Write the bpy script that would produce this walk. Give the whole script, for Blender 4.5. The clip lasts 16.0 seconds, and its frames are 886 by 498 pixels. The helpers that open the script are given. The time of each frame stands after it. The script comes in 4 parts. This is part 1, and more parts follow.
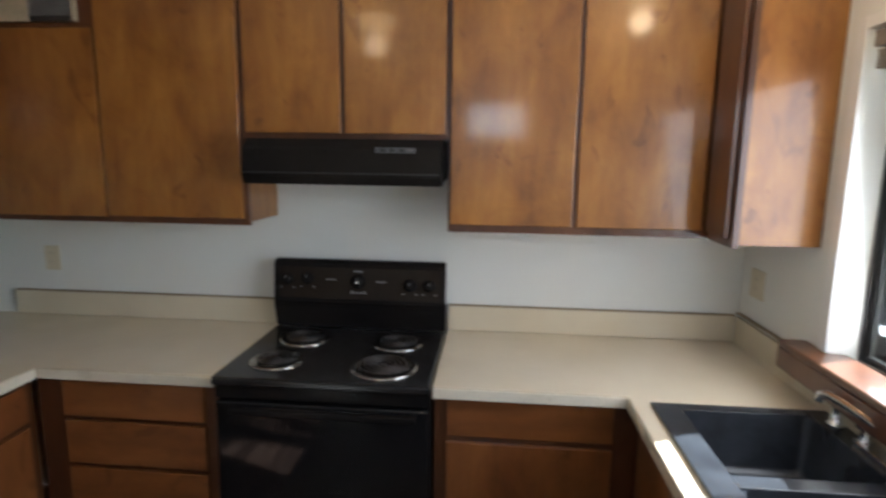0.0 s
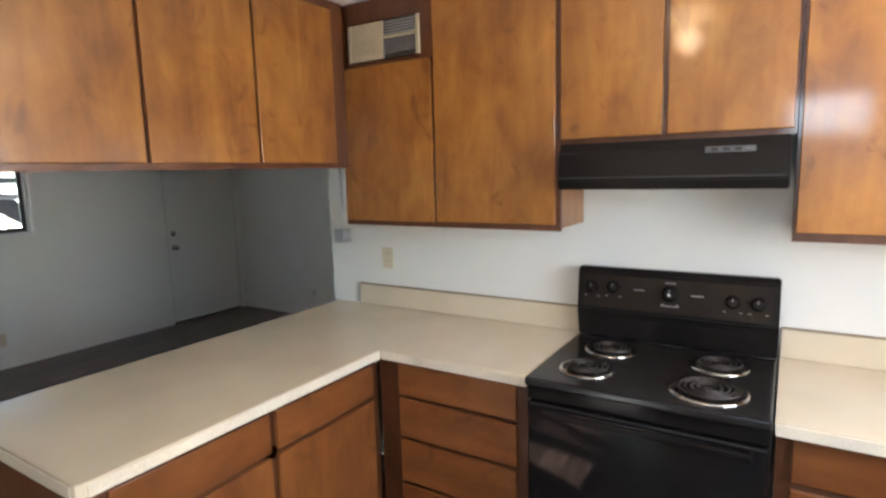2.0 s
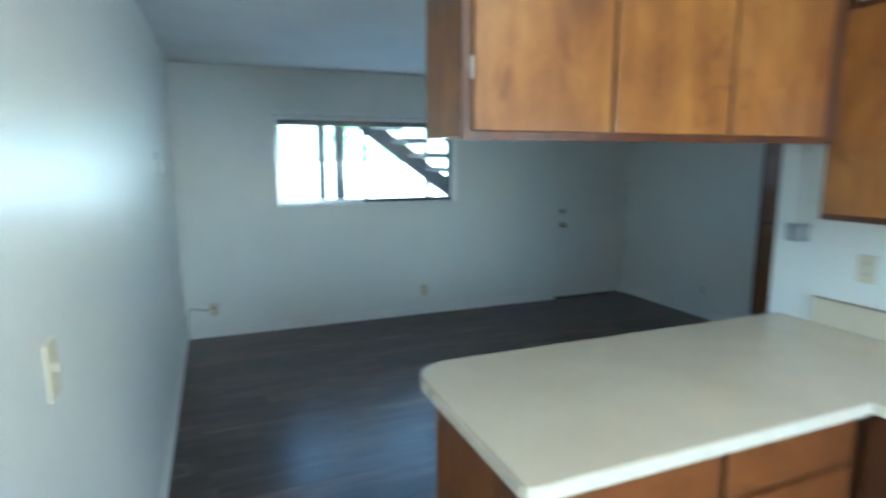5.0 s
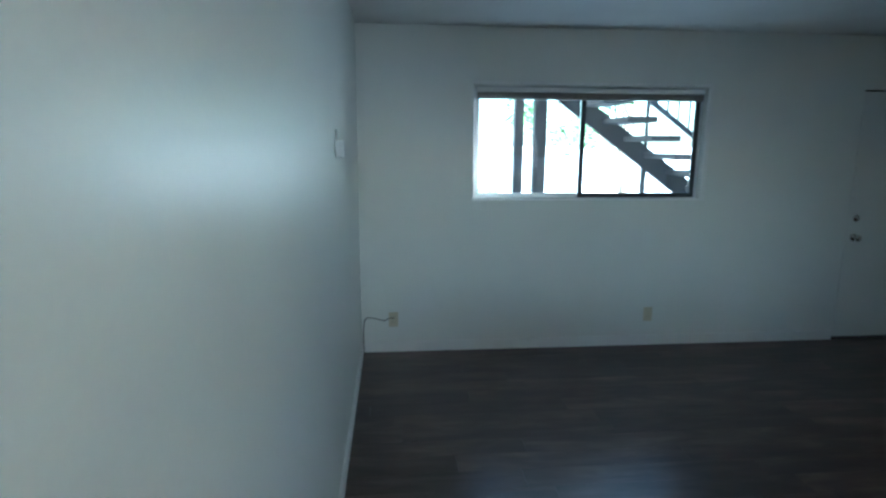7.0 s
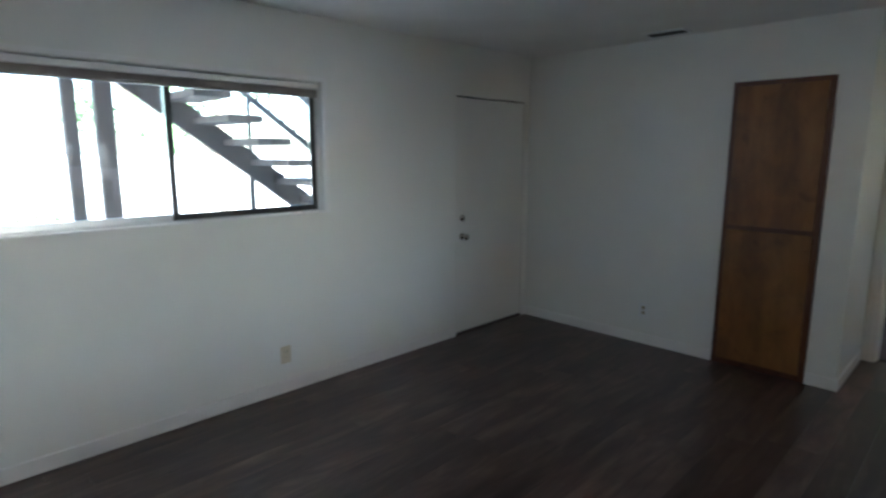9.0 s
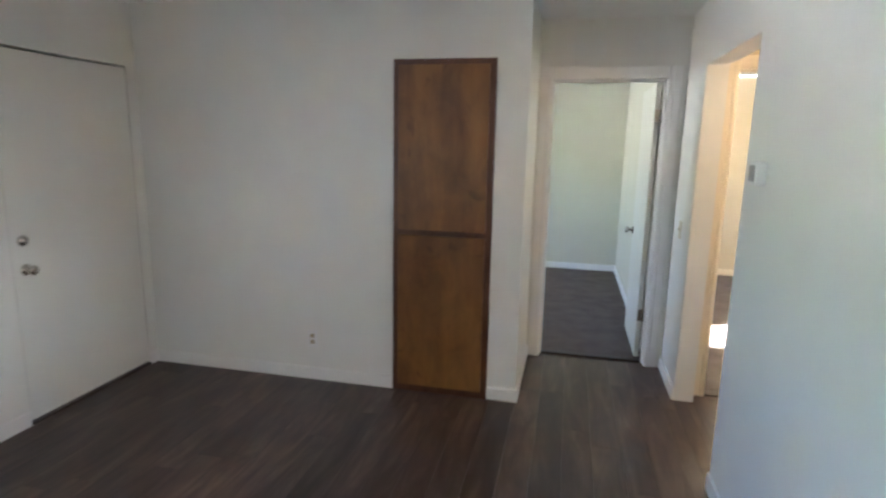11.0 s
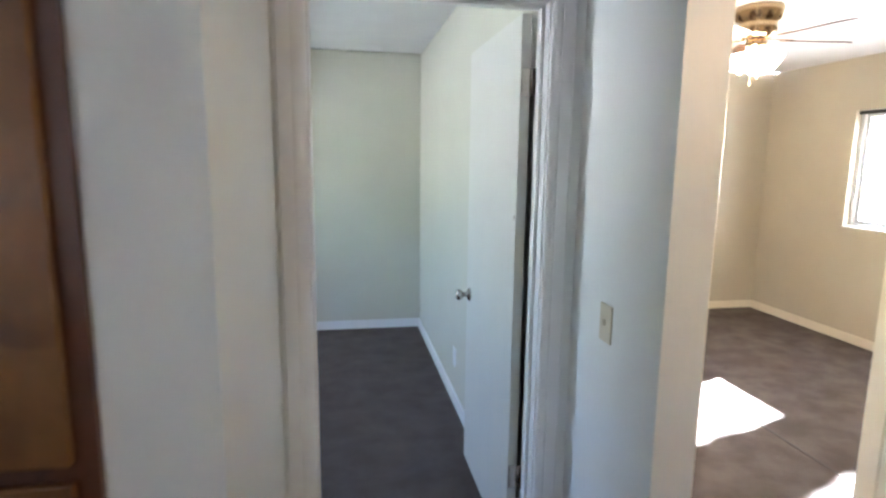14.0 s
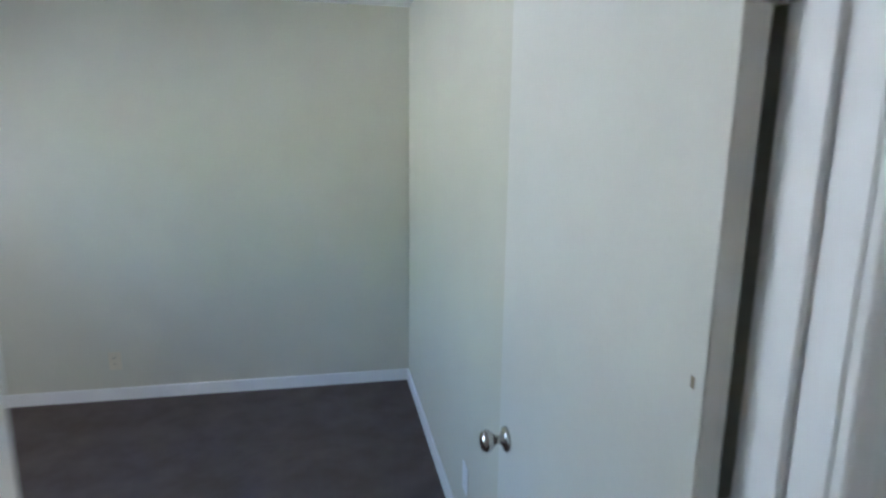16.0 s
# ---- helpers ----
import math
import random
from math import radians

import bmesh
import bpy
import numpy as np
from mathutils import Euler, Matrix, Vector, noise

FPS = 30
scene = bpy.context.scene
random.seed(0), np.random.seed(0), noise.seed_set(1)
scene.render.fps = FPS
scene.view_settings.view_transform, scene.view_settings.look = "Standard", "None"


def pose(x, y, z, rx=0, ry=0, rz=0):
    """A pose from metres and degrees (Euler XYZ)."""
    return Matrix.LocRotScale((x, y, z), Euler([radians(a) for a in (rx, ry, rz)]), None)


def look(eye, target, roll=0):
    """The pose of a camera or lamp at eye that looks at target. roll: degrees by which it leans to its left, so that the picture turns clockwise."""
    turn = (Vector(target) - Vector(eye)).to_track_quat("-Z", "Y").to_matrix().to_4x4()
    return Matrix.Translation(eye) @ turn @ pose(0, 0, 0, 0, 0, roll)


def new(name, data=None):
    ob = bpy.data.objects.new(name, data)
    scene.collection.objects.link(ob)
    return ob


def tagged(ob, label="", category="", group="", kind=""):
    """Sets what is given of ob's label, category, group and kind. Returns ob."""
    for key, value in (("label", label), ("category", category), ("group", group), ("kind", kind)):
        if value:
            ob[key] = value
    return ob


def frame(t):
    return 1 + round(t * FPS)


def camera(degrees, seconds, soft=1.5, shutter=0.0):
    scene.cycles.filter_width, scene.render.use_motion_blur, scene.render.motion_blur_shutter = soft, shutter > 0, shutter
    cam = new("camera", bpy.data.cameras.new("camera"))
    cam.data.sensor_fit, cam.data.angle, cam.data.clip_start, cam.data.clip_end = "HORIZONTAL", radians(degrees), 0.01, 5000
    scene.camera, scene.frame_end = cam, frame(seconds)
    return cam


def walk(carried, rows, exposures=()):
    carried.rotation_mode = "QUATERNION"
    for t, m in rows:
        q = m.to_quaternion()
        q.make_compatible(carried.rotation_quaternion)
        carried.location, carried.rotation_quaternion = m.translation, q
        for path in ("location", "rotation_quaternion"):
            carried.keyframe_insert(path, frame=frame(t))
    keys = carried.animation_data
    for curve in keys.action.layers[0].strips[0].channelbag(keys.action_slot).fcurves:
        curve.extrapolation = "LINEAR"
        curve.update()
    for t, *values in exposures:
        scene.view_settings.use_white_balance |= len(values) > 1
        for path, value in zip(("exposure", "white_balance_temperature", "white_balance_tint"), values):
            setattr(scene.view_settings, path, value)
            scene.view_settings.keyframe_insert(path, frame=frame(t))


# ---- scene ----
# ---------------------------------------------------------------- camera
cam = camera(77, 16.0, soft=2.5, shutter=0.5)
PATH = [
    (0, (0.569, -2.41, 1.675), (0.397, -0.445, 1.347), 0.8),
    (0.5, (0.507, -2.42, 1.64), (0.058, -0.487, 1.387), 0.0),
    (1, (0.467, -2.405, 1.637), (-0.243, -0.557, 1.352), -1.2),
    (1.5, (0.402, -2.43, 1.635), (-0.56, -0.703, 1.332), -1.5),
    (2, (0.389, -2.425, 1.647), (-0.661, -0.745, 1.37), -1.5),
    (2.5, (0.406, -2.405, 1.68), (-0.618, -0.689, 1.605), -1.2),
    (3, (0.391, -2.403, 1.676), (-0.61, -0.672, 1.702), -0.1),
    (3.5, (0.328, -2.41, 1.646), (-0.818, -0.797, 1.359), -2.0),
    (4, (0.245, -2.429, 1.636), (-1.145, -1.029, 1.31), -0.9),
    (4.5, (0.081, -2.399, 1.654), (-1.539, -1.285, 1.288), -1.2),
    (5, (-0.082, -2.431, 1.624), (-1.91, -1.686, 1.305), -0.1),
    (5.2, (-0.167, -2.393, 1.621), (-2.064, -1.837, 1.312), -0.3),
    (7.3, (-1.482, -2.505, 1.602), (-3.439, -2.328, 1.23), 0.3),
    (7.5, (-1.592, -2.447, 1.594), (-3.536, -2.135, 1.245), -0.6),
    (8, (-1.866, -2.319, 1.594), (-3.716, -1.64, 1.256), -0.1),
    (8.5, (-2.06, -2.282, 1.589), (-3.69, -1.178, 1.237), -0.5),
    (9, (-2.243, -2.188, 1.582), (-3.642, -0.8, 1.24), 0.0),
    (9.5, (-2.393, -1.957, 1.565), (-3.636, -0.438, 1.182), -0.8),
    (10, (-2.505, -1.733, 1.576), (-3.486, -0.023, 1.236), 0.0),
    (10.2, (-2.581, -1.626, 1.578), (-3.398, 0.169, 1.247), -0.1),
    (12.3, (-2.696, -0.153, 1.603), (-2.683, 1.812, 1.23), -0.5),
    (12.5, (-2.742, 0.001, 1.562), (-2.605, 1.966, 1.216), -1.5),
    (13, (-2.652, 0.418, 1.551), (-2.407, 2.369, 1.184), 0.8),
    (13.5, (-2.644, 0.824, 1.519), (-2.419, 2.786, 1.205), 2.2),
    (14, (-2.688, 1.244, 1.545), (-2.335, 3.186, 1.226), 0.7),
    (14.5, (-2.66, 1.606, 1.543), (-2.229, 3.521, 1.158), 1.7),
    (15, (-2.603, 1.956, 1.558), (-2.238, 3.892, 1.21), 1.1),
    (15.5, (-2.576, 2.296, 1.585), (-2.198, 4.227, 1.23), 0.9),
    (16, (-2.501, 2.599, 1.617), (-2.111, 4.525, 1.246), 0.7),
]
walk(cam, [(t, look(e, g, r)) for t, e, g, r in PATH], exposures=[(0.0, 3.68, 5700, 10), (0.5, 4.0, 5900, 12), (1.5, 4.73, 5900, 13), (3.0, 4.97, 5850, 11), (3.5, 5.02, 5500, 7), (4.0, 5.12, 5150, 6), (4.5, 5.2, 4800, 2), (5.0, 5.22, 4600, -6), (7.5, 4.52, 4600, -3), (8.5, 4.78, 5200, 6), (9.0, 5.2, 5450, 9), (10.0, 6.33, 6150, 15), (12.5, 6.6, 5700, 16), (13.5, 6.43, 5600, 17), (14.5, 6.23, 5550, 18), (15.0, 6.26, 5450, 18), (16.0, 5.85, 5400, 18)])

# ---------------------------------------------------------------- world and sun
world = bpy.data.worlds.new("world")
scene.world = world
world.use_nodes = True
wn = world.node_tree.nodes
sky = wn.new("ShaderNodeTexSky")
sky.sky_type, sky.sun_disc = "NISHITA", False
sky.sun_elevation, sky.sun_rotation = radians(29.4), radians(68.4)
sky.dust_density = 1.5
wn["Background"].inputs[1].default_value = 0.05
world.node_tree.links.new(sky.outputs[0], wn["Background"].inputs[0])
sun = new("sun", bpy.data.lights.new("sun", "SUN"))
sun.data.energy, sun.data.angle, sun.data.color = 5.0, radians(0.6), (1.0, 0.95, 0.87)
sun.matrix_world = look((0, 0, 0), (-1.0, -0.395, -0.606))


def area_lamp(name, eye, target, w, h, watts, colour):
    ob = new(name, bpy.data.lights.new(name, "AREA"))
    ob.data.shape, ob.data.size, ob.data.size_y, ob.data.energy, ob.data.color = "RECTANGLE", w, h, watts, colour
    ob.matrix_world = look(eye, target)
    return ob


def bulb(name, place, watts, radius, colour):
    ob = new(name, bpy.data.lights.new(name, "POINT"))
    ob.data.energy, ob.data.shadow_soft_size, ob.data.color = watts, radius, colour
    ob.location = place
    return ob


XK = 1.632
# daylight in the opening of the first bedroom's window
area_lamp("bedroom_daylight", (-5.30, 4.8, 1.5), (-3.4, 5.0, 0.5), 1.2, 0.7, 0.22, (1.0, 0.96, 0.89))
area_lamp("kitchen_daylight", (XK + 0.05, -1.285, 1.54), (0.0, -1.285, 1.3), 1.2, 0.82, 1.15, (1.0, 0.98, 0.95))
area_lamp("living_daylight", (-5.50, -1.0, 1.6), (-3.0, -1.0, 1.5), 1.6, 0.7, 0.12, (0.93, 0.97, 1.0))
area_lamp("south_daylight", (0.58, -2.795, 1.96), (0.5, 0.0, 1.8), 0.44, 0.24, 0.17, (0.8, 0.9, 1.0))
bulb("kitchen_bulb", (-0.09, -1.37, 2.27), 0.14, 0.06, (1.0, 0.72, 0.42))
bulb("sink_bulb", (1.22, -0.95, 2.29), 0.23, 0.05, (1.0, 0.7, 0.38))
bulb("vestibule_bulb", (-1.21, 1.475, 2.005), 0.17, 0.05, (1.0, 0.72, 0.45))
bulb("fan_bulb", (-0.28, 4.29, 1.98), 0.13, 0.07, (1.0, 0.74, 0.45))

# ---------------------------------------------------------------- materials
def nodes_of(name):
    m = bpy.data.materials.new(name)
    m.use_nodes = True
    return m, m.node_tree.nodes, m.node_tree.links, m.node_tree.nodes["Principled BSDF"]


def coords(n, l, stretch, vary):
    tc, mp = n.new("ShaderNodeTexCoord"), n.new("ShaderNodeMapping")
    mp.inputs["Scale"].default_value = stretch
    l.new(tc.outputs["Object"], mp.inputs["Vector"])
    if vary:
        info, mul = n.new("ShaderNodeObjectInfo"), n.new("ShaderNodeMath")
        mul.operation, mul.inputs[1].default_value = "MULTIPLY", 37.0
        l.new(info.outputs["Random"], mul.inputs[0])
        comb = n.new("ShaderNodeCombineXYZ")
        for k in range(3):
            l.new(mul.outputs[0], comb.inputs[k])
        l.new(comb.outputs[0], mp.inputs["Location"])
    return mp.outputs["Vector"]


def noise_of(n, l, vec, scale, detail=4.0, rough=0.55, warp=0.0):
    t = n.new("ShaderNodeTexNoise")
    t.inputs["Scale"].default_value, t.inputs["Detail"].default_value = scale, detail
    t.inputs["Roughness"].default_value, t.inputs["Distortion"].default_value = rough, warp
    l.new(vec, t.inputs["Vector"])
    return t.outputs["Fac"]


def ramp_of(n, l, fac, stops):
    r = n.new("ShaderNodeValToRGB")
    e = r.color_ramp.elements
    e[0].position, e[0].color = stops[0][0], (*stops[0][1], 1)
    e[1].position, e[1].color = stops[-1][0], (*stops[-1][1], 1)
    for p, c in stops[1:-1]:
        x = e.new(p)
        x.color = (*c, 1)
    l.new(fac, r.inputs[0])
    return r.outputs[0]


def mix_of(n, l, a, b, fac, kind="MIX"):
    m = n.new("ShaderNodeMix")
    m.data_type, m.blend_type = "RGBA", kind
    for sock, v in ((m.inputs[0], fac), (m.inputs[6], a), (m.inputs[7], b)):
        if isinstance(v, (int, float)):
            sock.default_value = v
        elif isinstance(v, tuple):
            sock.default_value = (*v, 1)
        else:
            l.new(v, sock)
    return m.outputs[2]


def bump_of(n, l, bsdf, fac, strength, dist):
    b = n.new("ShaderNodeBump")
    b.inputs["Strength"].default_value, b.inputs["Distance"].default_value = strength, dist
    l.new(fac, b.inputs["Height"])
    l.new(b.outputs[0], bsdf.inputs["Normal"])


def surface(name, c1, c2, coarse=3.0, fine=60.0, rough=0.5, metal=0.0, bump=0.15, dist=0.002, spread=0.1, vary=False, stretch=(1, 1, 1), coat=0.0, lo=0.35, hi=0.65, grit=0.10, gloss=0.5):
    """A material with variation at two scales: stains and grain."""
    m, n, l, b = nodes_of(name)
    v = coords(n, l, stretch, vary)
    big, small = noise_of(n, l, v, coarse, 3), noise_of(n, l, v, fine, 4)
    col = ramp_of(n, l, big, [(lo, c1), (hi, c2)])
    grain = ramp_of(n, l, small, [(0.3, (1 - grit, 1 - grit, 1 - grit)), (0.7, (1 + 0.7 * grit, 1 + 0.7 * grit, 1 + 0.7 * grit))])
    l.new(mix_of(n, l, col, grain, 1.0, "MULTIPLY"), b.inputs["Base Color"])
    r = n.new("ShaderNodeMapRange")
    r.inputs["To Min"].default_value, r.inputs["To Max"].default_value = max(rough - spread, 0.02), min(rough + spread, 1)
    l.new(big, r.inputs["Value"])
    l.new(r.outputs[0], b.inputs["Roughness"])
    b.inputs["Metallic"].default_value, b.inputs["Coat Weight"].default_value = metal, coat
    b.inputs["Coat Roughness"].default_value = 0.12
    b.inputs["Specular IOR Level"].default_value = gloss
    if bump:
        bump_of(n, l, b, small, bump, dist)
    return m


def wood(name, dark, mid, light, stretch, rough=0.36, figure=1.0, coat=0.6):
    """Stained birch plywood: soft long bands, a cloudy figure and faint grain under varnish."""
    m, n, l, b = nodes_of(name)
    v = coords(n, l, stretch, True)
    band = noise_of(n, l, v, 1.5, 3, 0.55, 0.25)
    grain = noise_of(n, l, v, 12.0, 5, 0.6, 0.3)
    v2 = coords(n, l, tuple(0.65 if s < 1 else 1.0 for s in stretch), True)
    cloud = noise_of(n, l, v2, 6.0, 6, 0.62, 0.55 * figure)
    knot = noise_of(n, l, v2, 6.5, 2, 0.5, 1.6)
    both = n.new("ShaderNodeMix")
    both.inputs[0].default_value = 0.5
    l.new(band, both.inputs[2])
    l.new(cloud, both.inputs[3])
    col = ramp_of(n, l, both.outputs[0], [(0.35, dark), (0.5, mid), (0.67, light)])
    lines = ramp_of(n, l, grain, [(0.3, (0.86, 0.84, 0.82)), (0.55, (1.0, 1.0, 1.0)), (0.75, (1.06, 1.05, 1.03))])
    col = mix_of(n, l, col, lines, 0.45, "MULTIPLY")
    spots = ramp_of(n, l, knot, [(0.64, (1, 1, 1)), (0.72, (0.55, 0.47, 0.4))])
    l.new(mix_of(n, l, col, spots, 0.6, "MULTIPLY"), b.inputs["Base Color"])
    r = n.new("ShaderNodeMapRange")
    r.inputs["To Min"].default_value, r.inputs["To Max"].default_value = rough - 0.06, rough + 0.06
    l.new(cloud, r.inputs["Value"])
    l.new(r.outputs[0], b.inputs["Roughness"])
    b.inputs["Coat Weight"].default_value, b.inputs["Coat Roughness"].default_value = coat, 0.10
    bump_of(n, l, b, cloud, 0.10, 0.010)
    return m


def plain(name, col, rough, metal=0.0, emit=None, power=0.0):
    m, n, l, b = nodes_of(name)
    b.inputs["Base Color"].default_value = (*col, 1)
    b.inputs["Roughness"].default_value, b.inputs["Metallic"].default_value = rough, metal
    if emit:
        b.inputs["Emission Color"].default_value, b.inputs["Emission Strength"].default_value = (*emit, 1), power
    return m


def glass_pane_material():
    m, n, l, b = nodes_of("window_glass")
    n.remove(b)
    tr, gl, mx = n.new("ShaderNodeBsdfTransparent"), n.new("ShaderNodeBsdfGlossy"), n.new("ShaderNodeMixShader")
    tr.inputs[0].default_value, gl.inputs[1].default_value = (0.93, 0.96, 0.95, 1), 0.01
    fr = n.new("ShaderNodeFresnel")
    fr.inputs[0].default_value = 1.45
    l.new(fr.outputs[0], mx.inputs[0])
    l.new(tr.outputs[0], mx.inputs[1])
    l.new(gl.outputs[0], mx.inputs[2])
    l.new(mx.outputs[0], n["Material Output"].inputs[0])
    return m


WOOD = wood("stained_birch", (0.17, 0.058, 0.010), (0.285, 0.114, 0.019), (0.41, 0.182, 0.034), (4.5, 4.5, 0.7))
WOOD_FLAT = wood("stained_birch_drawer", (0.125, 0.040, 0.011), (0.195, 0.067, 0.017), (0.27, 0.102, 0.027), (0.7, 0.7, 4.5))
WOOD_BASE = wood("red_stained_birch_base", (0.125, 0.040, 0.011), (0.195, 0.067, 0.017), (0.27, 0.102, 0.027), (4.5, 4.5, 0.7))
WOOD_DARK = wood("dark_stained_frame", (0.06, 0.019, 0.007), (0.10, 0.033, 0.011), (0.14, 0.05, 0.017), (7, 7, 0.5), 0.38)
WOOD_PANTRY = wood("pantry_birch", (0.125, 0.048, 0.010), (0.20, 0.084, 0.017), (0.275, 0.124, 0.027), (4.5, 4.5, 0.7), 0.42, 1.0, 0.35)
# cabinet wood with the shade behind the doors put into its colour
WOOD_SHADE = plain("shaded_cabinet_inside", (0.05, 0.025, 0.012), 0.7)
PAINT = surface("semi_gloss_wall_paint", (0.77, 0.775, 0.745), (0.80, 0.805, 0.775), 1.3, 85, 0.37, bump=0.02, dist=0.0008, spread=0.03, grit=0.012)
# cream, with part of the lamps' warm light put into the colour
PAINT_WARM = surface("lamp_warmed_cream_paint", (0.50, 0.45, 0.345), (0.54, 0.49, 0.375), 1.3, 85, 0.45, bump=0.02, dist=0.0008, spread=0.05, grit=0.012)
# lower and yellower than PAINT, which also dims the first bedroom
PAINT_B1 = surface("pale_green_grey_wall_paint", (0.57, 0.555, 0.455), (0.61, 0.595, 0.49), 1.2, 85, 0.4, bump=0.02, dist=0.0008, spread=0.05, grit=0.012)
TRIM = surface("white_trim_paint", (0.80, 0.80, 0.79), (0.84, 0.84, 0.83), 4, 50, 0.33, bump=0.0, spread=0.02, grit=0.01)
DOORPAINT = surface("white_door_paint", (0.62, 0.608, 0.545), (0.66, 0.648, 0.585), 2.2, 70, 0.34, bump=0.015, dist=0.0008, spread=0.04, grit=0.012)
# trim tinted the same way, lamp warmth included in the colour
TRIM_WARM = surface("lamp_warmed_cream_trim", (0.78, 0.72, 0.60), (0.82, 0.76, 0.64), 4, 50, 0.34, bump=0.0, spread=0.02, grit=0.01)
CEIL = surface("ceiling_texture", (0.78, 0.78, 0.77), (0.83, 0.83, 0.82), 2, 120, 0.9, bump=0.25, dist=0.003, grit=0.03)
COUNTER = surface("cream_laminate", (0.64, 0.56, 0.42), (0.69, 0.61, 0.465), 3, 200, 0.2, bump=0.0, spread=0.04, grit=0.02)
COUNTER_EDGE = surface("pale_laminate_edge", (0.69, 0.63, 0.51), (0.74, 0.68, 0.56), 5, 120, 0.3, bump=0.02, dist=0.0005)
CAULK = surface("grey_brown_caulk", (0.22, 0.17, 0.11), (0.32, 0.25, 0.16), 8, 90, 0.7)
BLACK = surface("black_enamel", (0.010, 0.009, 0.009), (0.016, 0.014, 0.013), 2, 90, 0.09, bump=0.0, spread=0.03, gloss=0.15)
BLACK_TOP = surface("black_enamel_top", (0.014, 0.013, 0.013), (0.022, 0.02, 0.02), 4, 140, 0.2, bump=0.0, spread=0.04, gloss=0.35)
BLACK_GLASS = surface("oven_glass", (0.007, 0.007, 0.008), (0.012, 0.012, 0.012), 2, 40, 0.06, bump=0.0, spread=0.02, gloss=0.5)
PANEL_GREY = plain("dark_grey_panel", (0.09, 0.09, 0.1), 0.4)
BLACK_MATT = plain("black_plastic", (0.02, 0.02, 0.02), 0.4)
BROWN_PANEL = surface("dark_brown_panel", (0.016, 0.011, 0.009), (0.022, 0.016, 0.012), 3, 90, 0.18, bump=0.0, spread=0.04, gloss=0.2)
COIL = surface("burner_coil", (0.03, 0.028, 0.027), (0.07, 0.06, 0.055), 20, 90, 0.45, 0.6)
CHROME = plain("chrome", (0.82, 0.82, 0.83), 0.08, 1.0)
DRIP = surface("worn_chrome_drip_pan", (0.35, 0.33, 0.3), (0.62, 0.6, 0.57), 14, 70, 0.16, 1.0)
NICKEL = surface("satin_nickel", (0.5, 0.47, 0.43), (0.6, 0.57, 0.53), 8, 120, 0.2, 1.0, spread=0.04)
STEEL = surface("galvanised_steel", (0.35, 0.36, 0.38), (0.5, 0.51, 0.53), 12, 60, 0.45, 0.8)
SINK = surface("black_composite", (0.018, 0.020, 0.025), (0.032, 0.036, 0.044), 8, 260, 0.24, bump=0.0, spread=0.03)
PLATE = surface("ivory_plastic", (0.62, 0.56, 0.42), (0.66, 0.60, 0.46), 6, 80, 0.42, bump=0.0, grit=0.02)
PLATE_WHITE = plain("white_plastic", (0.78, 0.79, 0.8), 0.35)
SLOT = plain("dark_slot", (0.03, 0.028, 0.025), 0.6)
GRILLE = surface("cream_grille", (0.42, 0.36, 0.25), (0.47, 0.41, 0.29), 6, 80, 0.45)
MARK = plain("pale_print", (0.17, 0.17, 0.17), 0.5)
BRONZE = surface("dark_bronze_aluminium", (0.035, 0.035, 0.036), (0.055, 0.054, 0.053), 6, 120, 0.42, 0.5)
ALU = surface("mill_aluminium", (0.6, 0.61, 0.62), (0.7, 0.71, 0.72), 6, 120, 0.35, 0.9)
BLIND = surface("brown_blind_stack", (0.20, 0.17, 0.15), (0.27, 0.235, 0.21), 5, 60, 0.5, stretch=(1, 0.3, 30))
GLASS = glass_pane_material()
CARPET = surface("brown_plush_carpet", (0.098, 0.074, 0.064), (0.135, 0.104, 0.092), 5.5, 190, 0.95, bump=0.9, dist=0.012, spread=0.03)
CARPET_TROD = surface("trodden_brown_carpet", (0.076, 0.058, 0.049), (0.13, 0.102, 0.087), 5.0, 190, 0.95, bump=0.9, dist=0.012, spread=0.03)
THRESH = surface("dark_threshold_strip", (0.028, 0.02, 0.016), (0.045, 0.032, 0.025), 6, 60, 0.5)
CONCRETE = surface("pale_concrete", (0.46, 0.44, 0.41), (0.56, 0.54, 0.5), 0.7, 30, 0.9, bump=0.3, dist=0.005)
STAIR_WOOD = surface("weathered_brown_timber", (0.055, 0.042, 0.036), (0.09, 0.07, 0.06), 3, 40, 0.75, stretch=(1, 1, 0.2))
IRON = surface("black_painted_iron", (0.02, 0.02, 0.022), (0.035, 0.035, 0.037), 5, 90, 0.5)
FENCE = surface("weathered_fence_wood", (0.5, 0.4, 0.29), (0.62, 0.5, 0.37), 3, 45, 0.85, vary=True, stretch=(5, 5, 0.5))
STUCCO = surface("beige_stucco", (0.42, 0.38, 0.31), (0.5, 0.45, 0.37), 1.5, 90, 0.95, bump=0.6, dist=0.006)
ROOF = surface("grey_shingle_roof", (0.07, 0.068, 0.066), (0.12, 0.115, 0.11), 4, 60, 0.95)
BARK = surface("grey_bark", (0.09, 0.07, 0.05), (0.16, 0.125, 0.095), 6, 50, 0.95, bump=0.6, dist=0.01)
LEAF = surface("green_leaf", (0.035, 0.085, 0.02), (0.09, 0.17, 0.045), 9, 40, 0.55, bump=0)
FANWOOD = surface("dark_fan_blade", (0.05, 0.018, 0.008), (0.08, 0.03, 0.013), 3, 60, 0.35)
BRASS = plain("polished_pewter", (0.33, 0.25, 0.16), 0.2, 1.0)
SHADE = plain("frosted_lit_glass", (0.9, 0.85, 0.75), 0.4, 0.0, (1.0, 0.80, 0.52), 0.75)
